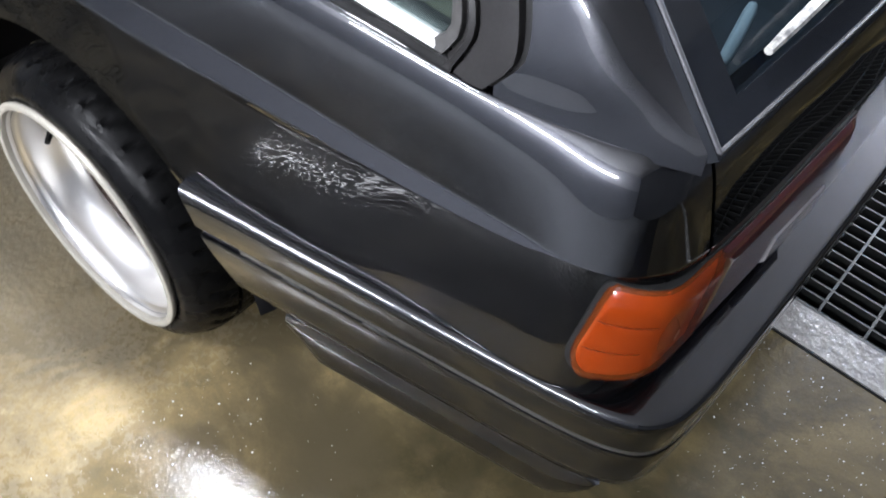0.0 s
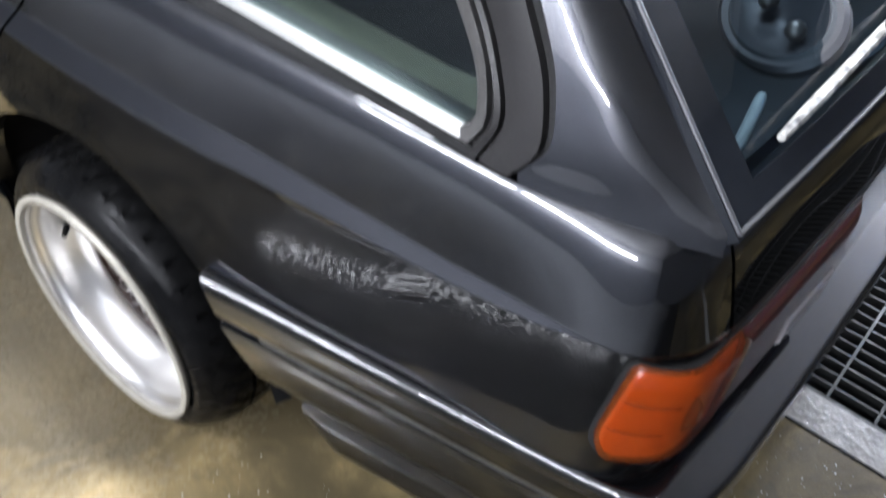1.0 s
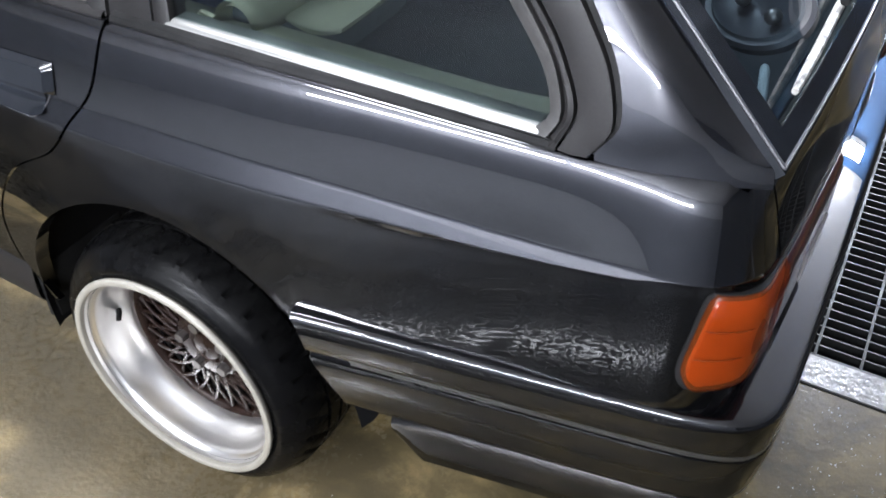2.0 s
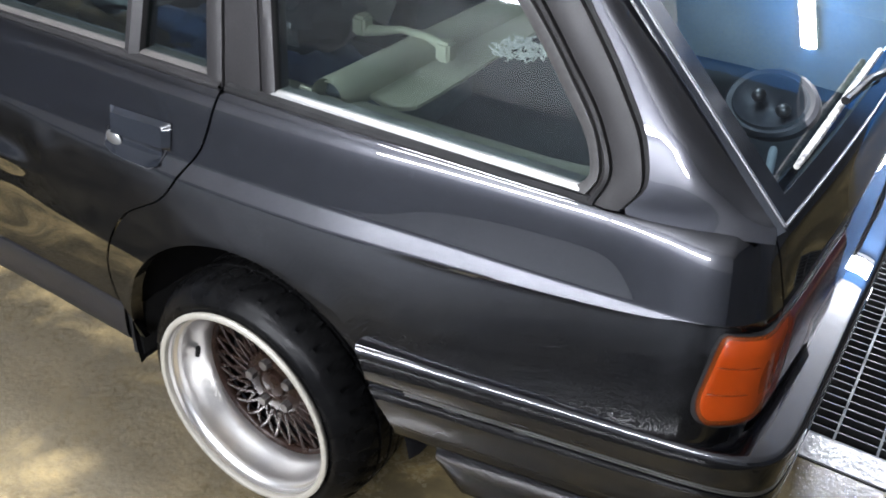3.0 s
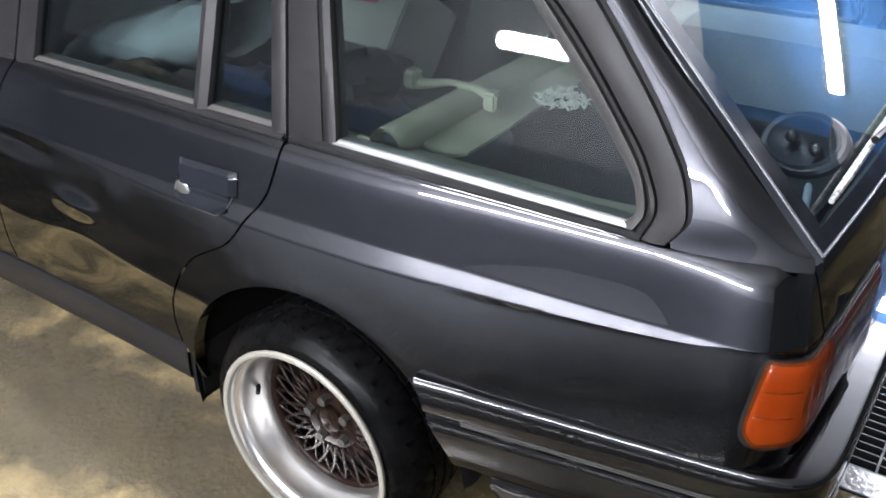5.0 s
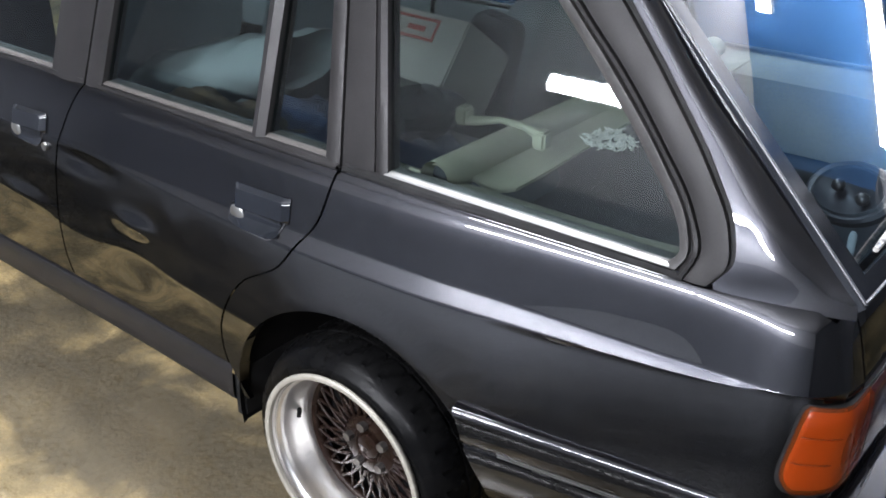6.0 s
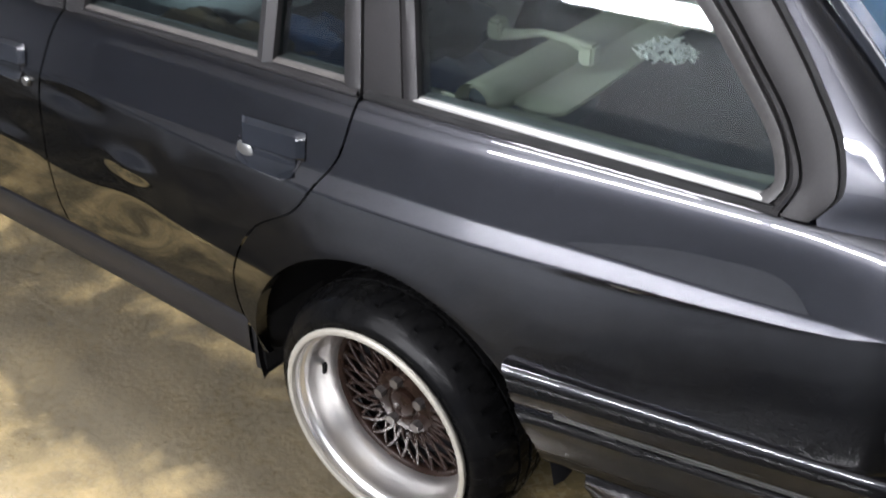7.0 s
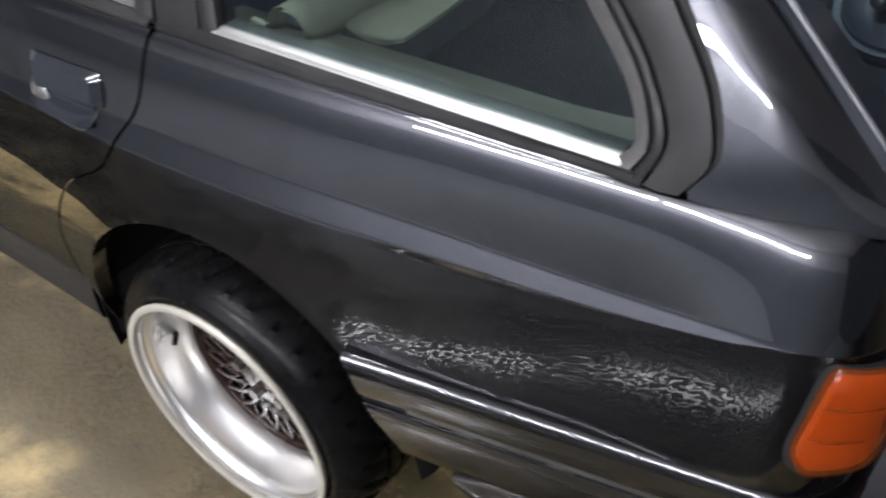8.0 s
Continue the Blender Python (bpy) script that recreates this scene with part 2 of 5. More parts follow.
def concrete(name, tone, relief=1.0, patch=(0.44, 0.60, 4.0), gloss=0.5, far_tone=None):
    m = bpy.data.materials.new(name)
    m.use_nodes = True
    nt = m.node_tree
    b = nt.nodes["Principled BSDF"]
    tc = nt.nodes.new("ShaderNodeTexCoord")

    def tex(size, detail, seed, rough=0.55, warp=0.0):
        mp = nt.nodes.new("ShaderNodeMapping")
        mp.inputs["Location"].default_value = (seed, seed * 1.7, 0)
        nt.links.new(tc.outputs["Object"], mp.inputs["Vector"])
        n = nt.nodes.new("ShaderNodeTexNoise")
        n.inputs["Scale"].default_value, n.inputs["Detail"].default_value = size, detail
        n.inputs["Roughness"].default_value, n.inputs["Distortion"].default_value = rough, warp
        nt.links.new(mp.outputs["Vector"], n.inputs["Vector"])
        return n.outputs["Fac"]

    def rng(fac, a, z, lo=0.0, hi=1.0):
        r = nt.nodes.new("ShaderNodeMapRange")
        for k, v in (("From Min", a), ("From Max", z), ("To Min", lo), ("To Max", hi)):
            r.inputs[k].default_value = v
        nt.links.new(fac, r.inputs["Value"])
        return r.outputs["Result"]

    def mix(fac, a, c):
        x = nt.nodes.new("ShaderNodeMix")
        x.data_type = "RGBA"
        nt.links.new(fac, x.inputs["Factor"])
        for sock, v in ((x.inputs["A"], a), (x.inputs["B"], c)):
            if isinstance(v, tuple):
                sock.default_value = (*v, 1)
            else:
                nt.links.new(v, sock)
        return x.outputs["Result"]

    base = mix(rng(tex(1.6, 6, 2.0, 0.6, 0.6), 0.42, 0.60), (0.34, 0.277, 0.165), (0.105, 0.089, 0.057))
    base = mix(rng(tex(3.6, 8, 5.0, 0.62, 1.4), 0.45, 0.62, 0, 0.75), base, (0.062, 0.055, 0.038))
    base = mix(rng(tex(14.0, 8, 9.0, 0.72, 0.5), 0.58, 0.70, 0, 0.7), base, (0.25, 0.222, 0.165))
    base = mix(rng(tex(7.0, 10, 13.0, 0.74, 0.3), 0.55, 0.62, 0, 0.55), base, (0.082, 0.071, 0.049))
    base = mix(rng(tex(220.0, 3, 1.0), 0.35, 0.75, 0, 0.35), base, (0.08, 0.072, 0.06))
    # damp ground round the drain; its darkening also paints in shade under the tail
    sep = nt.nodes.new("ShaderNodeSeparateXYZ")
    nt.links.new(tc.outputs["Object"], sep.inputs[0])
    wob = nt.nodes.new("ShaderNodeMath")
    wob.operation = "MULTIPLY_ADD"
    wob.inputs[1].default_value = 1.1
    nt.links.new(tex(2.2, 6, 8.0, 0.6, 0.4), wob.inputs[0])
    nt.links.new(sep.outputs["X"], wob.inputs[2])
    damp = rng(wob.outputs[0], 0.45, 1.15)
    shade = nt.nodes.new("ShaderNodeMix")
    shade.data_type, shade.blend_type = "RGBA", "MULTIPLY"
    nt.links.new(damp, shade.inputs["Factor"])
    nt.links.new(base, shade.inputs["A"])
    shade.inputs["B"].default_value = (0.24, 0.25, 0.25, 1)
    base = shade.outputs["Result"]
    # ragged dark patch along the sill: the car's shade painted in with floor stains
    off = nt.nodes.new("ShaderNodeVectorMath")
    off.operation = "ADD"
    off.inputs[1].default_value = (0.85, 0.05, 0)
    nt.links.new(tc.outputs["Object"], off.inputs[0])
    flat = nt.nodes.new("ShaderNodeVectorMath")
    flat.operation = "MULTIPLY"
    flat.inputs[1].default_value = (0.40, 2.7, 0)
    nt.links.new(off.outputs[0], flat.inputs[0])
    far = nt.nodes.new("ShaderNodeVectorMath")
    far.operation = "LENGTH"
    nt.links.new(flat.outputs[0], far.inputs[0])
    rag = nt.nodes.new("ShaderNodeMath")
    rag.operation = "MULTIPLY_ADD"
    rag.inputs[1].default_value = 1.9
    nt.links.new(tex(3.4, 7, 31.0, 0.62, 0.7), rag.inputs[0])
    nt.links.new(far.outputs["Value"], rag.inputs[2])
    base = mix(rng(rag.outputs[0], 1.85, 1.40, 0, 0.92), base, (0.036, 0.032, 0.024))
    toned = nt.nodes.new("ShaderNodeMix")
    toned.data_type, toned.blend_type = "RGBA", "MULTIPLY"
    toned.inputs["Factor"].default_value = 1.0
    nt.links.new(base, toned.inputs["A"])
    toned.inputs["B"].default_value = (*tone, 1)
    # water film: round the drain and over the unseen floor beside the car
    lean = nt.nodes.new("ShaderNodeMath")
    lean.operation = "MULTIPLY_ADD"
    lean.inputs[1].default_value = -1.0
    nt.links.new(sep.outputs["Y"], lean.inputs[0])
    nt.links.new(rng(tex(3.0, 6, 21.0, 0.65, 0.5), 0.3, 0.7, -0.15, 0.15), lean.inputs[2])
    union = nt.nodes.new("ShaderNodeMath")
    union.operation = "MAXIMUM"
    nt.links.new(rng(wob.outputs[0], 0.35, 0.78), union.inputs[0])
    nt.links.new(rng(lean.outputs[0], 0.40, 0.60), union.inputs[1])
    film = union.outputs[0]
    out = toned.outputs["Result"]
    if far_tone:
        # far tone added to lighten what the upper panels reflect
        far_mask = rng(lean.outputs[0], 1.15, 2.40)
        out = mix(far_mask, out, far_tone)
        fade = nt.nodes.new("ShaderNodeMath")
        fade.operation = "MULTIPLY"
        nt.links.new(film, fade.inputs[0])
        nt.links.new(rng(lean.outputs[0], 1.0, 1.5, 1.0, 0.0), fade.inputs[1])
        film = fade.outputs[0]
    nt.links.new(out, b.inputs["Base Color"])
    dry = rng(tex(3.5, 7, 4.0, 0.6, 0.8), 0.38, 0.62, 0.30, 0.55)
    wet = nt.nodes.new("ShaderNodeMath")
    wet.operation = "MULTIPLY"
    nt.links.new(dry, wet.inputs[0])
    nt.links.new(rng(film, 0, 1, 1.0, 0.09), wet.inputs[1])
    patchy = nt.nodes.new("ShaderNodeMath")
    patchy.operation = "MULTIPLY"
    patchy.use_clamp = True
    nt.links.new(wet.outputs[0], patchy.inputs[0])
    nt.links.new(rng(tex(60.0, 6, 17.0, 0.7, 0.4), patch[0], patch[1], 1.0, patch[2]), patchy.inputs[1])
    nt.links.new(patchy.outputs[0], b.inputs["Roughness"])
    b.inputs["Specular IOR Level"].default_value = gloss
    bn = nt.nodes.new("ShaderNodeBump")
    bn.inputs["Distance"].default_value = 0.004
    nt.links.new(rng(film, 0, 1, 0.5, 0.42 * relief), bn.inputs["Strength"])
    nt.links.new(tex(64.0, 5, 6.0, 0.6), bn.inputs["Height"])
    fine = nt.nodes.new("ShaderNodeBump")
    fine.inputs["Distance"].default_value = 0.0012
    nt.links.new(rng(film, 0, 1, 0.3, 0.5 * relief), fine.inputs["Strength"])
    nt.links.new(tex(170.0, 4, 3.0, 0.65), fine.inputs["Height"])
    nt.links.new(bn.outputs["Normal"], fine.inputs["Normal"])
    nt.links.new(fine.outputs["Normal"], b.inputs["Normal"])
    return m


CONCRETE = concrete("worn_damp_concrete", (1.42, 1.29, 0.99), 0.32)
LANEMAT = concrete("wet_concrete_for_reflections", (0.13, 0.135, 0.145), 0.13, (0.46, 0.52, 22.0), 0.22, (0.21, 0.22, 0.235))

# wet cement; its pale colour also paints in the lamp's glare
BORDER = material("wet_cement_border", (0.19, 0.185, 0.175), 0.17, 0, 0, 0.1, 0.5, 50, 0.5, 12, 0.9, 70, 0.12)

# ---- mesh helpers ----


def link_mesh(name, bm, mat, parent=None, smooth=True, label=""):
    bmesh.ops.recalc_face_normals(bm, faces=bm.faces)
    me = bpy.data.meshes.new(name)
    bm.to_mesh(me)
    bm.free()
    me.materials.append(mat)
    if smooth:
        me.polygons.foreach_set("use_smooth", [True] * len(me.polygons))
        me.set_sharp_from_angle(angle=radians(38))
    ob = new(name, me)
    ob.parent = parent
    if label:
        tagged(ob, label)
    return ob


def part(name, bm, mat, parent, label="", smooth=True):
    return link_mesh(name, bm, mat, parent, smooth, label)


def thing(name, label, category, at=(0, 0, 0), group="", kind=""):
    ob = new(name)
    ob.location = at
    return tagged(ob, label, category, group, kind)


def grid(points, close_u=False, close_v=False, bm=None):
    """points[u][v] -> faces."""
    bm = bm or bmesh.new()
    vs = [[bm.verts.new(p) for p in row] for row in points]
    nu, nv = len(vs), len(vs[0])
    for u in range(nu if close_u else nu - 1):
        for v in range(nv if close_v else nv - 1):
            q = [vs[u][v], vs[(u + 1) % nu][v], vs[(u + 1) % nu][(v + 1) % nv], vs[u][(v + 1) % nv]]
            bm.faces.new(q)
    return bm


def weld(bm, dist=0.0004):
    bmesh.ops.remove_doubles(bm, verts=bm.verts, dist=dist)
    return bm


def box(bm, lo, hi, m=None, bevel=0.0):
    made = bmesh.ops.create_cube(bm, size=1.0)["verts"]
    c, s = [(a + b) / 2 for a, b in zip(lo, hi)], [b - a for a, b in zip(lo, hi)]
    for v in made:
        v.co = Vector([v.co[i] * s[i] + c[i] for i in range(3)])
    if bevel:
        es = {e for v in made for e in v.link_edges}
        made = [g for g in bmesh.ops.bevel(bm, geom=list(es), offset=bevel, segments=2, affect="EDGES")["verts"]] + [v for v in made if v.is_valid]
    if m is not None:
        bmesh.ops.transform(bm, matrix=m, verts=[v for v in set(made) if v.is_valid])
    return bm


def tube_along(bm, pts, r, n=8, caps=True):
    """A round bar along points; r a number or one radius per point."""
    pts = [Vector(p) for p in pts]
    rs = r if isinstance(r, (list, tuple)) else [r] * len(pts)
    rings = []
    for i, p in enumerate(pts):
        d = (pts[min(i + 1, len(pts) - 1)] - pts[max(i - 1, 0)]).normalized()
        a = d.orthogonal().normalized() if abs(d.z) > 0.98 else d.cross(Vector((0, 0, 1))).normalized()
        b = d.cross(a)
        rings.append([bm.verts.new(p + rs[i] * (math.cos(k * math.tau / n) * a + math.sin(k * math.tau / n) * b)) for k in range(n)])
    for i in range(len(rings) - 1):
        for k in range(n):
            bm.faces.new([rings[i][k], rings[i][(k + 1) % n], rings[i + 1][(k + 1) % n], rings[i + 1][k]])
    if caps:
        bm.faces.new(rings[0][::-1])
        bm.faces.new(rings[-1])
    return bm


def lathe(profile, n=96, bm=None):
    """Turns (radius, depth) about the wheel's axis y."""
    return grid([[(r * math.cos(a), d, r * math.sin(a)) for r, d in profile] for a in (k * math.tau / n for k in range(n))], close_u=True, bm=bm)


def curve_through(xs, ys):
    """A monotone cubic through the points."""
    xs, ys = np.array(xs, float), np.array(ys, float)
    h, dl = np.diff(xs), np.diff(ys) / np.diff(xs)
    m = np.zeros(len(xs))
    for i in range(1, len(xs) - 1):
        if dl[i - 1] * dl[i] > 0:
            w1, w2 = 2 * h[i] + h[i - 1], h[i] + 2 * h[i - 1]
            m[i] = (w1 + w2) / (w1 / dl[i - 1] + w2 / dl[i])
    m[0], m[-1] = dl[0], dl[-1]

    def f(x):
        i = int(np.clip(np.searchsorted(xs, x) - 1, 0, len(h) - 1))
        t = (x - xs[i]) / h[i]
        return float(ys[i] * (2 * t**3 - 3 * t**2 + 1) + h[i] * m[i] * (t**3 - 2 * t**2 + t)
                     + ys[i + 1] * (-2 * t**3 + 3 * t**2) + h[i] * m[i + 1] * (t**3 - t**2))
    return f


def spread(a, b, n):
    return [a + (b - a) * k / (n - 1) for k in range(n)]


# ---- the room ----
def slab(name, lo, hi, mat):
    bm = bmesh.new()
    box(bm, lo, hi)
    ob = link_mesh(name, bm, mat, smooth=False)
    return tagged(ob, kind="structure")


X0, X1, Y0, Y1, TOP = -6.0, 4.2, -3.6, 5.0, 3.1
LANE = -0.50
DRAIN = (0.90, 2.10, 0.86, 2.40)
bm = bmesh.new()
dx0, dx1, dy0, dy1 = DRAIN
for lo, hi in (((X0, LANE), (X1, dy0)), ((X0, dy1), (X1, Y1)), ((X0, dy0), (dx0, dy1)), ((dx1, dy0), (X1, dy1))):
    box(bm, (*lo, -0.3), (*hi, 0.0))
# unseen floor: dark and pale tones added to shape reflections in the car
tagged(slab("floor_gangway", (X0, Y0, -0.3), (X1, LANE, 0.0), LANEMAT), "unseen wet floor, toned dark then pale for the car's reflections", "floor")
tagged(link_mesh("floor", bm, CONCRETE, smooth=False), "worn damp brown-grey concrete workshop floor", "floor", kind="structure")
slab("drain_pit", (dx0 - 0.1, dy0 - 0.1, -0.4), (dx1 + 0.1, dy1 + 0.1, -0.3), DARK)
# walls out of view: dark and white parts added for what the car reflects
slab("wall_south", (X0, Y0 - 0.2, 0), (X1, Y0, 1.5), WALL)
slab("wall_south_upper", (X0, Y0 - 0.2, 1.5), (X1, Y0, TOP), WHITE_WALL)
slab("wall_north", (X0, Y1, 0), (2.6, Y1 + 0.2, TOP), BLUEWALL)
slab("wall_north_dark", (2.6, Y1, 0), (X1, Y1 + 0.2, TOP), DARK_WALL)
slab("wall_west", (X0 - 0.2, Y0 - 0.2, 0), (X0, Y1 + 0.2, TOP), WALL)
slab("wall_east", (X1, Y0 - 0.2, 0), (X1 + 0.2, Y1 + 0.2, TOP), DARK_WALL)
slab("ceiling", (X0 - 0.2, Y0 - 0.2, TOP), (X1 + 0.2, Y1 + 0.2, TOP + 0.2), CEIL)


def tube_lamp(length, name="ceiling_light", label="unseen white opal panel light on the ceiling", group="ceiling lights"):
    lamp = thing(name, label, group[:-1], group=group)
    h = length / 2
    bm = bmesh.new()
    w = 0.065 if name == "wall_light" else 0.15
    box(bm, (-h, -w, 0.05), (h, w, 0.11), bevel=0.008)
    part("housing", bm, HOUSING, lamp)
    if name == "wall_light":
        rows = [[(x, 0.055 * math.cos(a), 0.05 - 0.05 * math.sin(a)) for a in spread(0, math.pi, 13)] for x in spread(0.01 - h, h - 0.01, 6)]
        part("diffuser", grid(rows), WALL_TUBE, lamp, "glowing opal diffuser")
    else:
        rows = [[(x, 0.14 * math.cos(a), 0.05 - 0.03 * math.sin(a) ** 0.5) for a in spread(0, math.pi, 9)] for x in spread(0.01 - h, h - 0.01, 6)]
        part("diffuser", grid(rows), TUBE, lamp, "glowing opal diffuser")
    return lamp


# first panel follows its floor reflection; the others are added, unseen lamps
LAMPS = [(-0.33, 0.47), (-2.3, 1.3), (-0.9, 1.9), (-3.8, 1.3), (-0.9, -2.3)]
first = tube_lamp(1.24)
first.matrix_basis = pose(*LAMPS[0], TOP - 0.11)
for x, y in LAMPS[1:]:
    copy_thing(first, pose(x, y, TOP - 0.11))
short = tube_lamp(0.70, "wall_light", "short white diffuser light high on the blue wall", "wall lights")
short.matrix_basis = pose(1.05, Y1 - 0.11, 2.92, -90)
first = tube_lamp(1.85, "wall_light", "long white diffuser light on the wall", "wall lights")
first.matrix_basis = pose(-0.88, Y0 + 0.11, 2.12, 90)
second = tube_lamp(1.85, "wall_light", "long white diffuser light on the wall", "wall lights")
second.matrix_basis = pose(1.06, Y0 + 0.11, 2.12, 90)
third = tube_lamp(1.85, "wall_light", "long white diffuser light on the blue wall", "wall lights")
third.matrix_basis = pose(1.275, Y1 - 0.11, 2.03, -90)


# ---- the car's shape: x towards its tail, y inward from its left side ----
MID = 0.80
ARCH = (0.0, 0.262, 0.37, 0.360)
PLAN = [(-3.32, 0.42), (-3.30, 0.28), (-3.22, 0.15), (-3.05, 0.09), (-2.57, 0.045), (-2.0, 0.02), (-1.4, 0.008), (-0.757, 0.0), (-0.37, -0.012),
        (-0.145, -0.017), (0.126, -0.012), (0.35, 0.001), (0.55, 0.014), (0.70, 0.026), (0.80, 0.038), (0.846, 0.054), (0.876, 0.084), (0.892, 0.122),
        (0.900, 0.175), (0.910, 0.35), (0.918, 0.55), (0.920, 0.80)]
plan_s = [0.0]
for a, b in zip(PLAN, PLAN[1:]):
    plan_s.append(plan_s[-1] + math.dist(a, b))
plan_x, plan_y = curve_through(plan_s, [p[0] for p in PLAN]), curve_through(plan_s, [p[1] for p in PLAN])
S_MID = plan_s[-1]
dense_s = np.linspace(0, S_MID, 3000)
dense_x, dense_y = np.array([plan_x(s) for s in dense_s]), np.array([plan_y(s) for s in dense_s])


def s_of_x(x):
    return float(np.interp(x, dense_x, dense_s))


def s_of_y(y):
    """On the tail."""
    k = dense_x > 0.83
    return float(np.interp(y, dense_y[k], dense_s[k]))


band_low = curve_through([-3.3, -1.2, -0.8, -0.4, -0.16, 0.118, 0.26, 0.36, 0.566, 0.745, 0.797, 0.9, 1.0], [0.745, 0.743, 0.738, 0.722, 0.722, 0.727, 0.733, 0.737, 0.749, 0.765, 0.776, 0.779, 0.779])
band_high = curve_through([-3.3, -1.2, -0.8, -0.4, -0.16, 0.118, 0.36, 0.566, 0.797, 0.9, 1.0], [0.748, 0.747, 0.746, 0.748, 0.757, 0.762, 0.768, 0.772, 0.778, 0.780, 0.780])
belt_in = curve_through([-3.3, -1.0, -0.09, 0.1, 0.28, 0.43, 0.55, 0.655, 0.75, 0.83, 1.0], [0.050, 0.052, 0.060, 0.057, 0.051, 0.045, 0.040, 0.037, 0.043, 0.049, 0.050])
BELT = 0.893
swell_by = curve_through([-3.3, -0.6, 0.0, 0.3, 0.5, 0.65, 0.8, 1.0], [0.06, 0.065, 0.110, 0.110, 0.085, 0.070, 0.066, 0.066])
tuck = curve_through([-3.3, 0.25, 0.45, 0.6, 0.75, 1.0], [0.0, 0.0, 0.006, 0.016, 0.019, 0.019])


def inset(x, z, arch=True):
    zl, zu, db = band_low(x), band_high(x), belt_in(x)
    du = 0.50 * (zu - zl)
    if z >= zu:
        t = (z - zu) / (BELT - zu)
        d = du + (db - du) * (0.72 * t + 0.28 * max(t, 0) ** 7)
    elif z > zl:
        d = du * (z - zl) / (zu - zl)
    else:
        t, swell = zl - z, max(0.0, min(1.0, (0.885 - x) / 0.05))
        k = min(t, 0.215)
        d = -swell_by(x) * swell * 1.6 * (k - 1.3 * k * k) + 0.30 * max(0.0, t - 0.215) ** 2
        d += tuck(x) * swell * min(1.0, t / 0.008)
    if arch:
        for cx in (ARCH[0], ARCH[0] - 2.57):
            r = math.hypot((x - cx) / ARCH[2], (z - ARCH[1]) / ARCH[3])
            d -= 0.0015 * math.exp(-(((r - 1) / 0.11) ** 2)) * (1 if z > 0.2 else 0)
    if x < -0.45 and z < 0.8:
        for cx, cz, rx, rz, deep in DENTS:
            d += deep * math.exp(-(((x - cx) / rx) ** 2) - ((z - cz) / rz) ** 2)
    return d


# shallow dents in the doors: x, z, half-widths, depth
DENTS = [(-0.73, 0.605, 0.080, 0.024, -0.010), (-0.93, 0.712, 0.10, 0.026, 0.007), (-0.58, 0.66, 0.05, 0.05, -0.003), (-1.27, 0.545, 0.13, 0.024, -0.009), (-0.75, 0.46, 0.12, 0.06, 0.005)]


def skin(s, z, out=0.0):
    """A point of the body's skin at plan length s and height z; s past the middle of the tail lies on the right half."""
    flip = s > S_MID
    if flip:
        s = 2 * S_MID - s
    x, y = plan_x(s), plan_y(s)
    e = 0.004
    tx, ty = plan_x(min(s + e, S_MID)) - plan_x(max(s - e, 0)), plan_y(min(s + e, S_MID)) - plan_y(max(s - e, 0))
    n = math.hypot(tx, ty)
    d = inset(x, z) - out
    px, py = x - ty / n * d, y + tx / n * d
    return (px, 2 * MID - py if flip else py, z)


def side(x, z, out=0.0):
    return skin(s_of_x(x), z, out)


def mirrored(bm):
    for v in bm.verts:
        v.co.y = 2 * MID - v.co.y
    return bm


car = thing("estate_car", "dark grey metallic five-door estate car with scuffed rear bumper", "car")


def both(name, make, mat, label="", smooth=True):
    """A part on the left of the car and its twin on the right."""
    left = part(name, make(), mat, car, label, smooth)
    part(name, mirrored(make()), mat, car, label, smooth)
    return left


def edge_rows(rows, depth=0.014):
    """Turns the panel's rim inward on all four edges."""
    def inner(p):
        return (p[0], p[1] + depth, p[2])
    roll = [[(p[0], p[1] + dy, p[2] + dz) for p in rows[-1]] for dy, dz in ((0.0018, 0.0016), (0.0045, 0.0026), (depth, 0.003))]
    rows = [[inner(p) for p in rows[0]]] + rows + roll
    return [[inner(r[0])] + r + [inner(r[-1])] for r in rows]


door_rear = curve_through([0.27, 0.313, 0.363, 0.414, 0.444, 0.515, 0.598, 0.670, 0.735, 0.796, 0.855, 0.893], [-0.345, -0.373, -0.402, -0.409, -0.407, -0.381, -0.320, -0.208, -0.157, -0.113, -0.096, -0.089])
door_front = curve_through([0.27, 0.33, 0.42, 0.59, 0.70, 0.80, 0.893], [-1.055, -1.062, -1.078, -1.070, -1.055, -1.015, -0.965])
GAP = 0.003


def banded(x, k, n, low):
    """Height of the k-th of n rows at x, with rows laid along both edges of the crease band."""
    zl, zu = band_low(x), band_high(x)
    zu = max(zu, zl + 0.004)
    e = min(0.0015, (zu - zl) / 4)
    a, b, c = int(n * 0.46), int(n * 0.46) + 1, int(n * 0.60)
    if k <= a:
        return low + (zl - e - low) * k / a
    if k <= c:
        return zl + e + (zu - zl - 2 * e) * (k - b) / (c - b)
    return zu + e + (BELT - zu - e) * (k - c - 1) / (n - 2 - c)


def rear_door_skin():
    rows = []
    for k in range(90):
        row = []
        for u in spread(0, 1, 60):
            x = -0.7
            for _ in range(4):
                z = banded(x, k, 90, 0.35)
                a, b = door_front(z) + GAP, door_rear(z) - GAP
                x = a + (b - a) * u
            row.append(side(x, z))
        rows.append(row)
    return grid(edge_rows(rows))


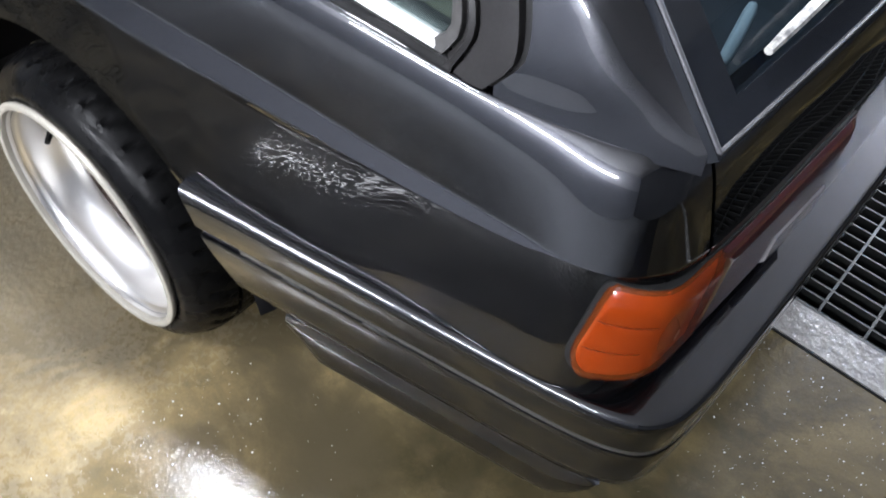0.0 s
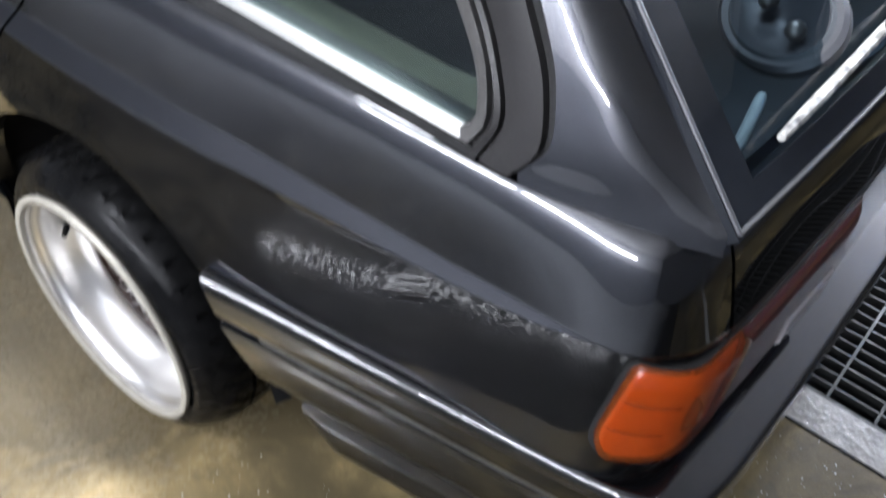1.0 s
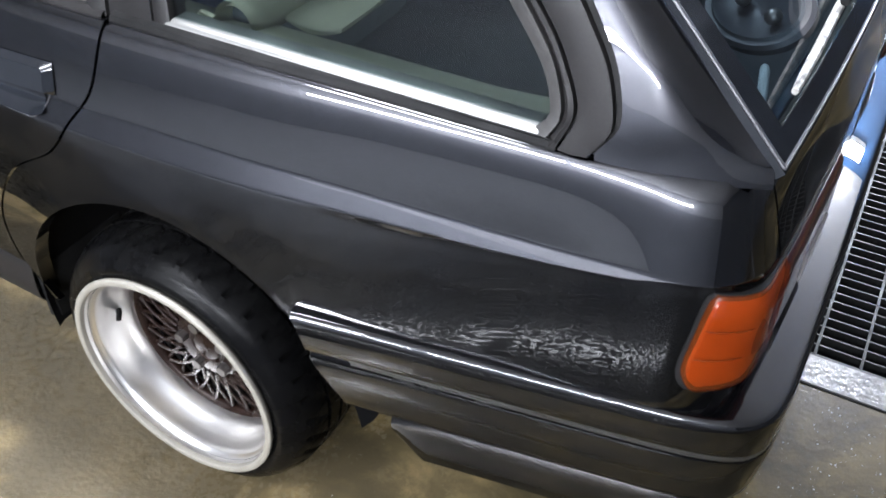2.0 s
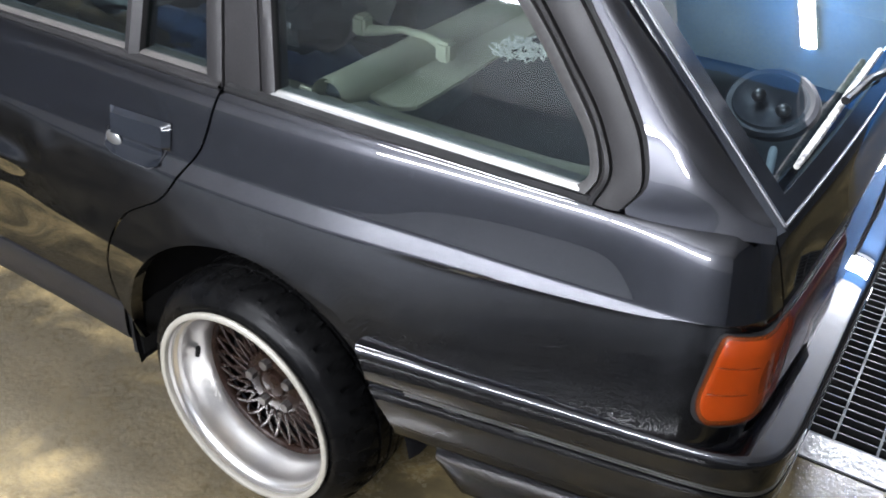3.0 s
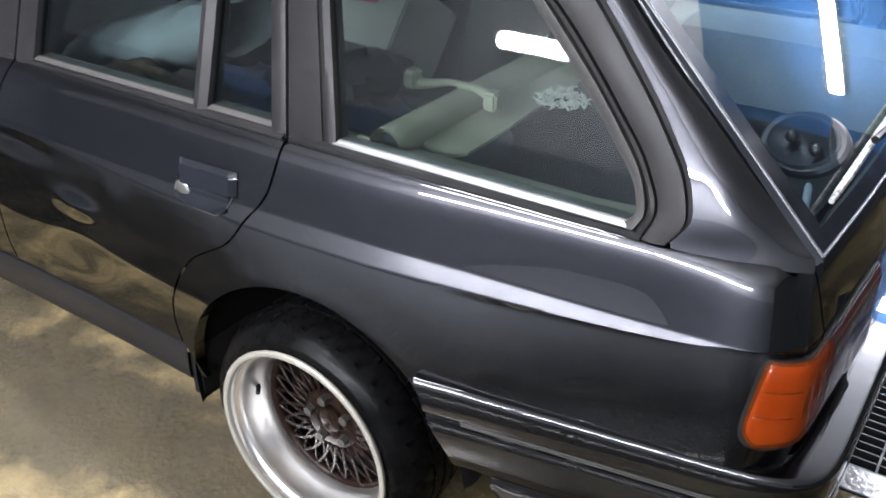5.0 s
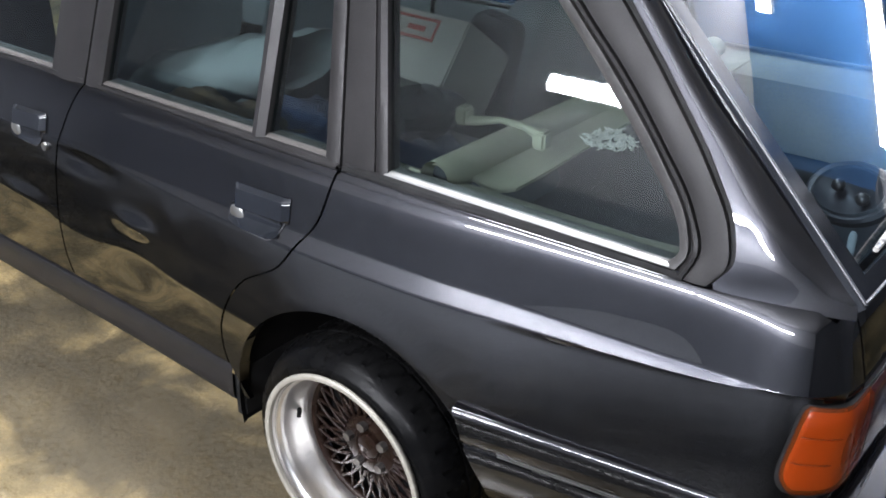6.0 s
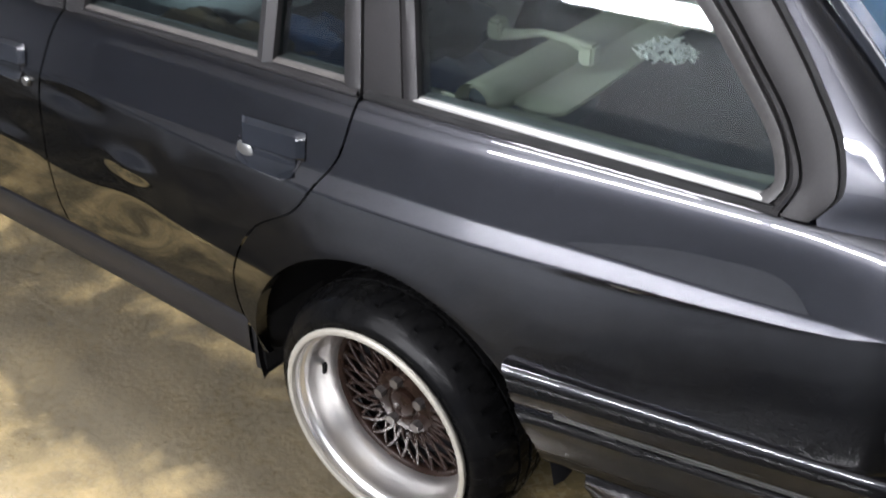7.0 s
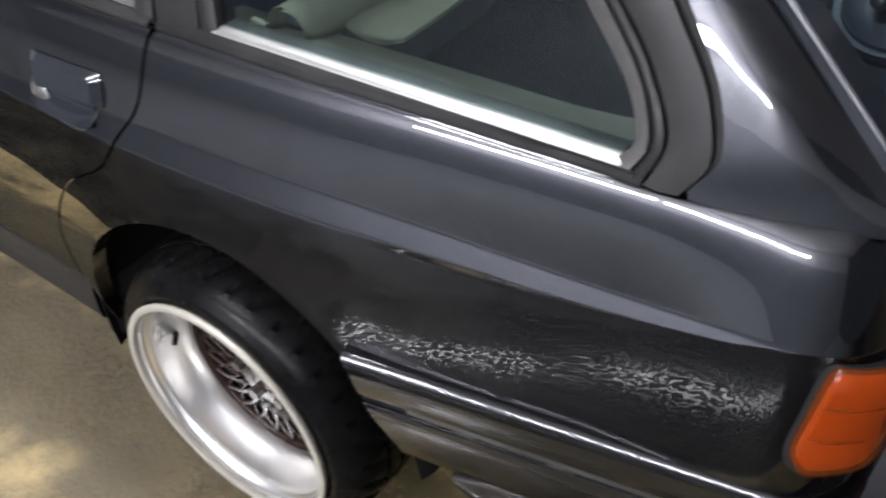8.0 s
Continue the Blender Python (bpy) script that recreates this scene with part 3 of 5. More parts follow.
def front_door_skin():
    rows = []
    for k in range(60):
        row = []
        for u in spread(0, 1, 50):
            x = -1.5
            for _ in range(4):
                z = banded(x, k, 60, 0.35)
                b = door_front(z) - GAP
                x = -2.02 + (b + 2.02) * u
            row.append(side(x, z))
        rows.append(row)
    return grid(edge_rows(rows))


def fender_skin():
    rows = []
    for u in spread(0, 1, 70):
        x = -3.0 + (0.97 * u)
        r = (x - (ARCH[0] - 2.57)) / ARCH[2]
        low = ARCH[1] + ARCH[3] * math.sqrt(max(0, 1 - r * r)) if abs(r) < 1 else 0.30
        rows.append([side(x, z) for z in spread(max(low, 0.30), BELT, 40)])
    return grid(edge_rows(rows))


def quarter_skin():
    bm = bmesh.new()
    a0, a1 = math.pi + math.asin(-(0.27 - ARCH[1]) / ARCH[3]), math.asin((0.50 - ARCH[1]) / ARCH[3])
    x_end = ARCH[0] + ARCH[2] * math.cos(a1)
    n_u, n_v, cut = 150, 90, 0.60
    rows = []
    for u in spread(0, 1, n_u):
        a = a0 + (a1 - a0) * u
        inner = (ARCH[0] + ARCH[2] * math.cos(a), ARCH[1] + ARCH[3] * math.sin(a))
        if u < cut:
            z = 0.27 + (BELT - 0.27) * (u / cut)
            outer = (door_rear(z) + GAP, z)
        else:
            outer = (door_rear(BELT) + GAP + (x_end - door_rear(BELT) - GAP) * (u - cut) / (1 - cut), BELT)
        def along(v):
            return inner[0] + (outer[0] - inner[0]) * v, inner[1] + (outer[1] - inner[1]) * v

        def meet(edge, shift):
            vs = [k / 200 for k in range(201)]
            for v in vs:
                x, z = along(v)
                if z >= edge(x) + shift:
                    lo, hi = max(0, v - 0.005), v
                    for _ in range(12):
                        m = (lo + hi) / 2
                        x, z = along(m)
                        lo, hi = (lo, m) if z >= edge(x) + shift else (m, hi)
                    return hi
            return 1.0

        v1, v2, v3, v4 = meet(band_low, -0.0015), meet(band_low, 0.0015), meet(band_high, -0.0015), meet(band_high, 0.0015)
        vs = spread(0, v1, 38) + spread(v2, max(v2, v3), 14) + spread(max(v2, v4), 1, 38)
        row = [side(*along(v)) for v in vs]
        lip = Vector(row[0]) + Vector((0, 0.03, 0))
        top = row[-1]
        if u < cut:
            edge = [(top[0], top[1] + d, top[2]) for d in (0.0018, 0.0045, 0.014)]
        else:
            edge = [(top[0], top[1] + d, top[2] + h) for d, h in ((0.0018, 0.0016), (0.0045, 0.0026), (0.014, 0.003))]
        rows.append([tuple(lip)] + row + edge)
    rows = [[(p[0], p[1] + 0.014, p[2]) for p in rows[0]]] + rows
    grid(rows, bm=bm)
    s0, s1 = s_of_x(x_end), s_of_y(0.150)
    rows = []
    for s in spread(s0, s1, 110):
        row = [skin(s, banded(plan_x(s), k, n_v, 0.50)) for k in range(n_v)]
        for d, h in ((-0.0018, 0.0016), (-0.0045, 0.0026), (-0.014, 0.003)):
            q = skin(s, BELT, d)
            row.append((q[0], q[1], BELT + h))
        rows.append(row)
    rows.append([skin(s1, p[2], -0.014) for p in rows[-1]])
    grid(rows, bm=bm)
    return weld(bm)


both("rear_quarter_panel", quarter_skin, PAINT)
both("rear_door", rear_door_skin, PAINT, "dented dark grey rear door")
both("front_door", front_door_skin, PAINT)
both("front_wing", fender_skin, PAINT)


def belt_ledge():
    """The shelf between the skin's top edge and the window line."""
    rows = []
    for x in spread(-2.9, 0.86, 120):
        p = side(x, BELT, -0.012)
        rows.append([p, (p[0], p[1] + 0.010, p[2] + 0.004), (p[0], p[1] + 0.04, p[2] + 0.004), (p[0], p[1] + 0.04, p[2] - 0.2)])
    return grid(rows)


both("shoulder_ledge", belt_ledge, PAINT)


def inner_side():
    """Near-black sheet behind the shut lines that stands in for the gaps' shade."""
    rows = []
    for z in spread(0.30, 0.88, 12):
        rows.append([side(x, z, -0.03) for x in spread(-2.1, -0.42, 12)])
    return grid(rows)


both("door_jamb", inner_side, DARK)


def sill():
    prof = [(0.030, 0.346), (-0.006, 0.342), (-0.013, 0.338), (-0.0165, 0.328), (-0.018, 0.305), (-0.019, 0.280), (-0.018, 0.258), (-0.014, 0.246), (-0.006, 0.239), (0.02, 0.236), (0.06, 0.235)]
    return grid([[(x, plan_y(s_of_x(x)) + 0.008 + y, z) for y, z in prof] for x in spread(-2.2, -0.395, 30)])


both("side_skirt", sill, SKIRT, "dull black plastic side skirt")


def mud_flap():
    bm = bmesh.new()
    box(bm, (-0.405, -0.012, 0.195), (-0.372, 0.20, 0.345), bevel=0.008)
    return bm


both("mud_flap", mud_flap, RUBBER)


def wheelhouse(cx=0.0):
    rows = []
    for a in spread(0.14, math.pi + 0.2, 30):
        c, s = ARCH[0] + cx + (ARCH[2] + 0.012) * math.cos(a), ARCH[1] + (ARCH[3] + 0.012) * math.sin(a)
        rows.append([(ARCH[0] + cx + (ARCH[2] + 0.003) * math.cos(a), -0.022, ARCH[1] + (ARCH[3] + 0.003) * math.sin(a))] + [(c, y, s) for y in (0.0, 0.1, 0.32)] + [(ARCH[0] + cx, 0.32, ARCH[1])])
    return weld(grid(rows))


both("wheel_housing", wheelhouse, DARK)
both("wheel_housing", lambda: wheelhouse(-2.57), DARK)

# ---- bumper ----
BUMPER = [(0.26, -0.058), (0.36, -0.040), (0.48, -0.020), (0.58, -0.003), (0.67, 0.012), (0.764, 0.028), (0.84, 0.042), (0.90, 0.058), (0.942, 0.081), (0.963, 0.118),
          (0.971, 0.19), (0.974, 0.45), (0.976, 0.80)]
bump_s = [0.0]
for a, b in zip(BUMPER, BUMPER[1:]):
    bump_s.append(bump_s[-1] + math.dist(a, b))
bump_x, bump_y = curve_through(bump_s, [p[0] for p in BUMPER]), curve_through(bump_s, [p[1] for p in BUMPER])
BUMP_END = bump_s[-1]
bumper_front = curve_through([0.20, 0.303, 0.39, 0.466, 0.53, 0.56], [0.382, 0.368, 0.343, 0.303, 0.283, 0.27])


def bumper_at(s, out, z):
    flip = s > BUMP_END
    if flip:
        s = 2 * BUMP_END - s
    x, y, e = bump_x(s), bump_y(s), 0.004
    tx, ty = bump_x(min(s + e, BUMP_END)) - bump_x(max(s - e, 0)), bump_y(min(s + e, BUMP_END)) - bump_y(max(s - e, 0))
    n = math.hypot(tx, ty)
    px, py = x + ty / n * out, y - tx / n * out
    return (px, 2 * MID - py if flip else py, z)


def swept(profile, front=True, start=0.0):
    rows = []
    for u in spread(0, 1, 240):
        row = []
        for out, z in profile:
            s0 = max(0.0, (bumper_front(z) - 0.26) * 1.02) + start if front else start
            row.append(bumper_at(s0 + (2 * BUMP_END - 2 * s0) * u, out, z))
        rows.append(row)
    if front:
        rows = [[(p[0], p[1] + 0.05, p[2]) for p in rows[0]]] + rows + [[(p[0], p[1] - 0.05, p[2]) for p in rows[-1]]]
    return grid(rows)


bumper = part("rear_bumper", swept([(-0.066, 0.5535), (-0.012, 0.5525), (-0.006, 0.5512), (-0.0025, 0.5485), (-0.0005, 0.5445), (0.0005, 0.538), (0.0008, 0.525), (0.0, 0.492), (-0.001, 0.4875), (-0.006, 0.4865),
                                    (-0.006, 0.474), (-0.001, 0.4735), (0.0, 0.467), (-0.001, 0.44), (-0.005, 0.40), (-0.010, 0.375), (-0.016, 0.364), (-0.026, 0.358), (-0.07, 0.354)]), SCUFFED, car,
              "dark grey bumper with pale scuffs along its groove")
for z in (0.4832, 0.4772):
    part("trim_line", swept([(-0.0065, z + 0.0012), (-0.0025, z + 0.0010), (-0.0025, z - 0.0010), (-0.0065, z - 0.0012)], start=0.07), ALU, bumper, "thin scuffed silver line")


def valance():
    rows = []
    for u in spread(0, 1, 50):
        f = min(1.0, 8 * (1 - u)) ** 0.5 * min(1.0, 6 * u + 0.4)
        rows.append([bumper_at(0.17 + 0.50 * u, o, 0.37 - (0.37 - z) * f) for o, z in ((-0.012, 0.37), (-0.008, 0.345), (-0.010, 0.30), (-0.016, 0.275), (-0.030, 0.266), (-0.10, 0.264))])
    return grid(rows)


part("lower_valance", valance(), PAINT, bumper)
part("lower_valance", mirrored(valance()), PAINT, bumper)

# ---- tail ----
S_SHUT = s_of_y(0.150)


def rear_panel():
    rows = [[skin(s, z) for z in spread(0.48, 0.605, 12)] for s in spread(S_SHUT, 2 * S_MID - S_SHUT, 60)]
    return grid(rows)


def tailgate_panel():
    a = s_of_y(0.156)
    rows = [[skin(s, z) for z in spread(0.60, 0.905, 40)] for s in spread(a, 2 * S_MID - a, 90)]
    rows = [[(p[0] - 0.014, p[1], p[2]) for p in rows[0]]] + rows + [[(p[0] - 0.014, p[1], p[2]) for p in rows[-1]]]
    return grid(rows)


part("rear_panel", rear_panel(), PAINT, car)
tailgate = part("tailgate", tailgate_panel(), PAINT, car)


S_CORNER = s_of_x(0.886)


def lens(s0_top, s0_low, s1, z0, z1, out, flip=False, round_low=0.0, n=48, ribs=0.0):
    rows, back = [], []
    for u in spread(0, 1, n):
        row, deep = [], []
        for v in spread(0, 1, 24):
            w = 2 * v - 1
            s0 = s0_low + (s0_top - s0_low) * v + round_low * (1.1 if w < 0 else 0.2) * (1 - math.sqrt(max(0.0, 1 - abs(w) ** (4 if w < 0 else 8))))
            z = z0 + (z1 - z0) * v
            s = s0 + (s1 - s0) * u
            edge = min(1.0, min(u, 1 - u) * n / 2.0, min(v, 1 - v) * 8)
            wave = ribs * (abs(math.sin(v * math.pi * 5)) ** 8)
            square = 0.006 * math.exp(-(((s - S_CORNER) / 0.035) ** 2))
            row.append(skin(s, z, out * (0.3 + 0.7 * math.sqrt(edge)) - wave + square))
            deep.append(skin(s, z, -0.02))
        rows.append(row)
        back.append(deep)
    rows = [back[0]] + rows + [back[-1]]
    rows = [[b[0]] + r + [b[-1]] for r, b in zip(rows, [back[0]] + back + [back[-1]])]
    bm = weld(grid(rows))
    return mirrored(bm) if flip else bm




def lens_rib(z, flip):
    """A thin raised line across the lens, from its outer end inward."""
    bm = bmesh.new()
    a = s_of_x(0.822 + 0.024 * (z - 0.590) / 0.169) + 0.006
    tube_along(bm, [skin(s, z, 0.0165 + 0.006 * math.exp(-(((s - S_CORNER) / 0.035) ** 2))) for s in spread(a, a + 0.055, 12)], [0.0004] + [0.0011] * 10 + [0.0004], 6)
    return mirrored(bm) if flip else bm


def bulb_bowl(flip):
    bm = bmesh.new()
    q = skin(s_of_x(0.880), 0.680, 0.004)
    bmesh.ops.create_uvsphere(bm, u_segments=24, v_segments=12, radius=1.0, matrix=Matrix.Translation(q) @ Matrix.Rotation(radians(40), 4, "Z") @ Matrix.Diagonal((0.040, 0.006, 0.046, 1)))
    return mirrored(bm) if flip else bm


for flip in (False, True):
    lamp = part("tail_light_gasket", lens(s_of_x(0.842), s_of_x(0.816), s_of_y(0.475), 0.591, 0.7605, 0.007, flip, 0.048), RUBBER, car)
    lens_part = part("indicator_lens", lens(s_of_x(0.846), s_of_x(0.822), s_of_y(0.176), 0.597, 0.759, 0.017, flip, 0.048, ribs=0.0004), AMBER, lamp, "orange ribbed indicator lens")
    for z in (0.664, 0.712):
        part("lens_rib", lens_rib(z, flip), AMBER, lens_part)
    part("reflector", lens(s_of_x(0.850), s_of_x(0.826), s_of_y(0.172), 0.602, 0.756, 0.010, flip, 0.048), REFLECTOR, lens_part, "pale reflector behind the lens")
    part("bulb_bowl", bulb_bowl(flip), BOWL, lens_part, "brown bowl behind the lens")
    part("brake_lens", lens(s_of_y(0.177), s_of_y(0.177), s_of_y(0.47), 0.597, 0.757, 0.014, flip), RED, lamp, "dark red tail lens")
    part("reversing_lens", lens(s_of_y(0.33), s_of_y(0.33), s_of_y(0.462), 0.600, 0.660, 0.0165, flip), WHITE_LENS, lamp, "pale grey reversing lens")

# ---- glasshouse ----


def pane(x, z, out=0.0):
    return (x, 0.07 + 0.30 * (z - 0.90) - out, z)


def plate(outline, thick, place, hole=None):
    """A plate on the window plane: outline (and hole of as many points) as (x, z); place(x, z, out)."""
    bm = bmesh.new()
    fo = [bm.verts.new(place(x, z, thick / 2)) for x, z in outline]
    bo = [bm.verts.new(place(x, z, -thick / 2)) for x, z in outline]
    n = len(outline)
    for k in range(n):
        bm.faces.new([fo[k], fo[(k + 1) % n], bo[(k + 1) % n], bo[k]])
    if hole:
        fi = [bm.verts.new(place(x, z, thick / 2)) for x, z in hole]
        bi = [bm.verts.new(place(x, z, -thick / 2)) for x, z in hole]
        for k in range(n):
            j = (k + 1) % n
            bm.faces.new([fi[k], fi[j], bi[j], bi[k]])
            bm.faces.new([fo[k], fo[j], fi[j], fi[k]])
            bm.faces.new([bo[k], bo[j], bi[j], bi[k]])
    else:
        bm.faces.new(fo)
        bm.faces.new(bo[::-1])
    return bm


def strip(a, b, out_a, out_b, deep, place=pane, crown=0.0):
    """A bar between two lines of points a and b (x, z) that stands proud of the window plane."""
    rows = []
    for (ax, az), (bx, bz) in zip(a, b):
        mid = ((ax + bx) / 2, (az + bz) / 2)
        rows.append([place(ax, az, -deep), place(ax, az, out_a), place(*mid, (out_a + out_b) / 2 + crown), place(bx, bz, out_b), place(bx, bz, -deep)])
    return grid(rows)


def line(points, n):
    """Evenly spaced points along a smooth line."""
    s = [0.0]
    for a, b in zip(points, points[1:]):
        s.append(s[-1] + math.dist(a, b))
    fx, fz = curve_through(s, [p[0] for p in points]), curve_through(s, [p[1] for p in points])
    return [(fx(t), fz(t)) for t in spread(0, s[-1], n)]


GLASS_EDGE = line([(0.590, 0.912), (0.606, 0.930), (0.600, 0.955), (0.528, 1.046), (0.402, 1.168), (0.324, 1.238), (0.25, 1.30)], 40)
FRAME_1 = line([(0.607, 0.905), (0.622, 0.935), (0.610, 0.975), (0.545, 1.058), (0.422, 1.178), (0.342, 1.248), (0.265, 1.315)], 40)
FRAME_2 = line([(0.622, 0.897), (0.637, 0.940), (0.610, 1.000), (0.540, 1.080), (0.450, 1.170), (0.362, 1.245), (0.285, 1.315)], 40)
OUTER = line([(0.664, 0.899), (0.687, 0.938), (0.673, 0.988), (0.628, 1.054), (0.528, 1.166), (0.441, 1.254), (0.375, 1.318)], 40)
OUTER_2 = [(x + 0.006, z + 0.004) for x, z in OUTER]
def between(a, b, f):
    return [(p[0] + (q[0] - p[0]) * f, p[1] + (q[1] - p[1]) * f) for p, q in zip(a, b)]


both("frame_backing", lambda: strip(GLASS_EDGE, OUTER_2, -0.003, -0.001, 0.03), RUBBER)
both("quarter_window_seal", lambda: strip(GLASS_EDGE, FRAME_1, 0.002, 0.010, 0.03, crown=0.003), DULL, "dull grey window seal")
both("quarter_window_frame", lambda: strip(between(FRAME_1, FRAME_2, 0.22), FRAME_2, 0.006, 0.010, 0.03, crown=0.004), TRIM)
both("pillar_trim", lambda: strip(between(FRAME_2, OUTER, 0.09), between(FRAME_2, OUTER, 0.97), 0.008, 0.010, 0.03, crown=0.003), TRIM, "satin black pillar trim")
both("pillar_gasket", lambda: strip(OUTER, OUTER_2, 0.002, 0.002, 0.03), RUBBER)

# side panes
PANES = {"quarter_window": [(0.02, 0.905), (0.60, 0.905), (0.615, 0.94), (0.53, 1.05), (0.405, 1.172), (0.25, 1.31), (-0.095, 1.31)],
         "door_window": [(-0.91, 0.895), (-0.33, 0.895), (-0.335, 1.31), (-0.90, 1.31)],
         "door_quarterlight": [(-0.335, 0.895), (-0.11, 0.895), (-0.20, 1.31), (-0.335, 1.31)],
         "front_door_window": [(-1.95, 0.895), (-1.09, 0.895), (-1.05, 1.31), (-1.55, 1.31)]}
for name, shape in PANES.items():
    ob = both(name, lambda: plate(shape, 0.004, lambda x, z, o: pane(x, z, o - 0.006)), GLASS, smooth=False)
for ob in [o for o in car.children if o.name.split(".")[0] in PANES]:
    ob.visible_shadow = False


def bar(a0, a1, b0, b1, out, crown=0.004):
    return lambda: strip(line([a0, a1], 12), line([b0, b1], 12), out, out, 0.03, crown=crown)


both("pillar_cover", bar((-0.092, 0.897), (-0.165, 1.315), (-0.010, 0.905), (-0.105, 1.315), 0.010, 0.002), TRIM)
both("window_channel", bar((-0.010, 0.905), (-0.105, 1.315), (0.020, 0.908), (-0.082, 1.315), 0.006, 0.005), TRIM)
both("door_frame", bar((-0.135, 0.897), (-0.205, 1.315), (-0.098, 0.897), (-0.171, 1.315), 0.012, 0.005), TRIM)
both("window_divider", bar((-0.358, 0.897), (-0.365, 1.315), (-0.318, 0.897), (-0.322, 1.315), 0.008, 0.008), TRIM)
both("door_frame", bar((-0.962, 0.892), (-0.93, 1.315), (-0.895, 0.897), (-0.87, 1.315), 0.010, 0.005), TRIM)
both("door_frame", bar((-1.112, 0.892), (-1.09, 1.315), (-0.970, 0.892), (-0.938, 1.315), 0.010, 0.004), TRIM)


def belt_strip(x0, x1, lo, hi, out_lo, out_hi):
    n = 50
    return lambda: strip([(x, lo) for x in spread(x0, x1, n)], [(x, hi) for x in spread(x0, x1, n)], out_lo, out_hi, 0.03, crown=0.003)


def belt_moulding(x0, x1, top):
    """Black strip from the rolled edge of the panel up to the glass."""
    def make():
        rows = []
        for x in spread(x0, x1, 60):
            sy, py = side(x, BELT)[1], pane(x, top, 0.010)[1]
            sy = min(sy + 0.0045, py - 0.004)
            rows.append([(x, sy + 0.003, 0.880), (x, sy + 0.0006, 0.894), (x, sy, 0.8965), (x, sy + 0.001, 0.8990), (x, sy + 0.004, top - 0.0035), (x, py - 0.002, top - 0.0005), (x, py + 0.004, top), (x, py + 0.02, top - 0.01)])
        return grid(rows)
    return make


both("belt_moulding", belt_moulding(-0.084, 0.624, 0.9085), RUBBER)
both("belt_moulding", belt_moulding(-0.955, -0.10, 0.9065), TRIM)
both("belt_moulding", belt_moulding(-2.0, -0.975, 0.9065), TRIM)
both("window_sill_trim", belt_strip(0.012, 0.605, 0.9085, 0.9140, 0.009, 0.0), ALU, "bright metal strip below the glass")
both("window_sill_trim", belt_strip(-0.90, -0.355, 0.9075, 0.9125, 0.008, -0.002), SILL_TRIM)
both("window_sill_trim", belt_strip(-0.32, -0.135, 0.9075, 0.9125, 0.008, -0.002), SILL_TRIM)
both("window_sill_trim", belt_strip(-1.95, -1.11, 0.9075, 0.9125, 0.008, -0.002), SILL_TRIM)

# rear pillar in paint
SEAL = [(0.866, 0.128, 0.912), (0.789, 0.147, 0.981), (0.683, 0.170, 1.077), (0.576, 0.193, 1.170), (0.495, 0.214, 1.252), (0.43, 0.232, 1.32)]
seal_x, seal_y = curve_through([p[2] for p in SEAL], [p[0] for p in SEAL]), curve_through([p[2] for p in SEAL], [p[1] for p in SEAL])


def rear_pillar():
    rows = []
    left = [pane(x, z, 0.0) for x, z in OUTER_2]
    n = 26
    sink = []
    for k, p in enumerate(left):
        f = k / (len(left) - 1)
        z = 0.912 + (1.318 - 0.912) * f
        q = (seal_x(z), seal_y(z), z)
        row = []
        for u in spread(0, 1, n):
            b = 0.013 * math.sin(math.pi * u ** 1.3) * (0.3 + 0.7 * min(1.0, f / 0.22))
            free = Vector((p[0] + (q[0] - p[0]) * u + b * 0.2, p[1] + (q[1] - p[1]) * u ** 1.25 - b, p[2] + (q[2] - p[2]) * u + b * 0.15))
            if k == 0:
                sink.append(side(free.x, BELT)[1] + 0.003 + 0.3 * (free.z - 0.8935) - free.y)
            free.y += max(-0.004, sink[len(row)]) * max(0.0, 1 - f / 0.4)
            row.append(tuple(free))
        rows.append([(p[0], p[1] + 0.03, p[2])] + row + [(q[0] - 0.02, q[1] + 0.01, q[2] - 0.01)])
    rows = [[(p[0] + 0.004, p[1] - 0.3 * (p[2] - 0.890), 0.890) for p in rows[0]]] + rows
    return grid(rows)


both("rear_pillar", rear_pillar, PAINT)

# roof, bonnet and ends
rows = []
for x in spread(-1.45, 0.47, 30):
    f = (x + 1.45) / 1.92
    crown = 1.355 - 0.03 * (2 * f - 1) ** 2
    rows.append([(x, y, 1.305 + (crown - 1.305) * (1 - abs((y - MID) / 0.62) ** 3.5)) for y in spread(0.18, 1.42, 30)])
part("roof", grid(rows), PAINT, car)
rows = [[(x, MID + (0.80 - plan_y(s_of_x(x)) - 0.05) * v, 0.897 + 0.05 * (1 - v * v) - 0.16 * ((-1.95 - x) / 1.35) ** 2) for v in spread(-1, 1, 24)] for x in spread(-3.30, -1.95, 20)]
part("bonnet", grid(rows), PAINT, car)
rows = [[(-1.95 + 0.5 * v, MID + (0.72 - 0.11 * v) * w, 0.93 + 0.385 * v) for w in spread(-1, 1, 12)] for v in spread(0, 1, 8)]
wind = part("windscreen", grid(rows), GLASS, car)
wind.visible_shadow = False
bm = bmesh.new()
box(bm, (-3.30, 0.30, 0.25), (-3.22, 1.30, 0.80), bevel=0.03)
part("front_panel", bm, PAINT, car)

# ---- tailgate window ----


def hatch(y, z, out=0.0):
    return (0.868 - 1.12 * (z - 0.918) + 0.67 * out + 0.02 * (1 - ((y - MID) / 0.67) ** 2), y, z + 0.74 * out)


H_OUT = [(0.122, 0.910), (1.478, 0.910), (1.388, 1.30), (0.212, 1.30)]
H_IN = [(0.180, 0.934), (1.420, 0.934), (1.345, 1.280), (0.255, 1.280)]


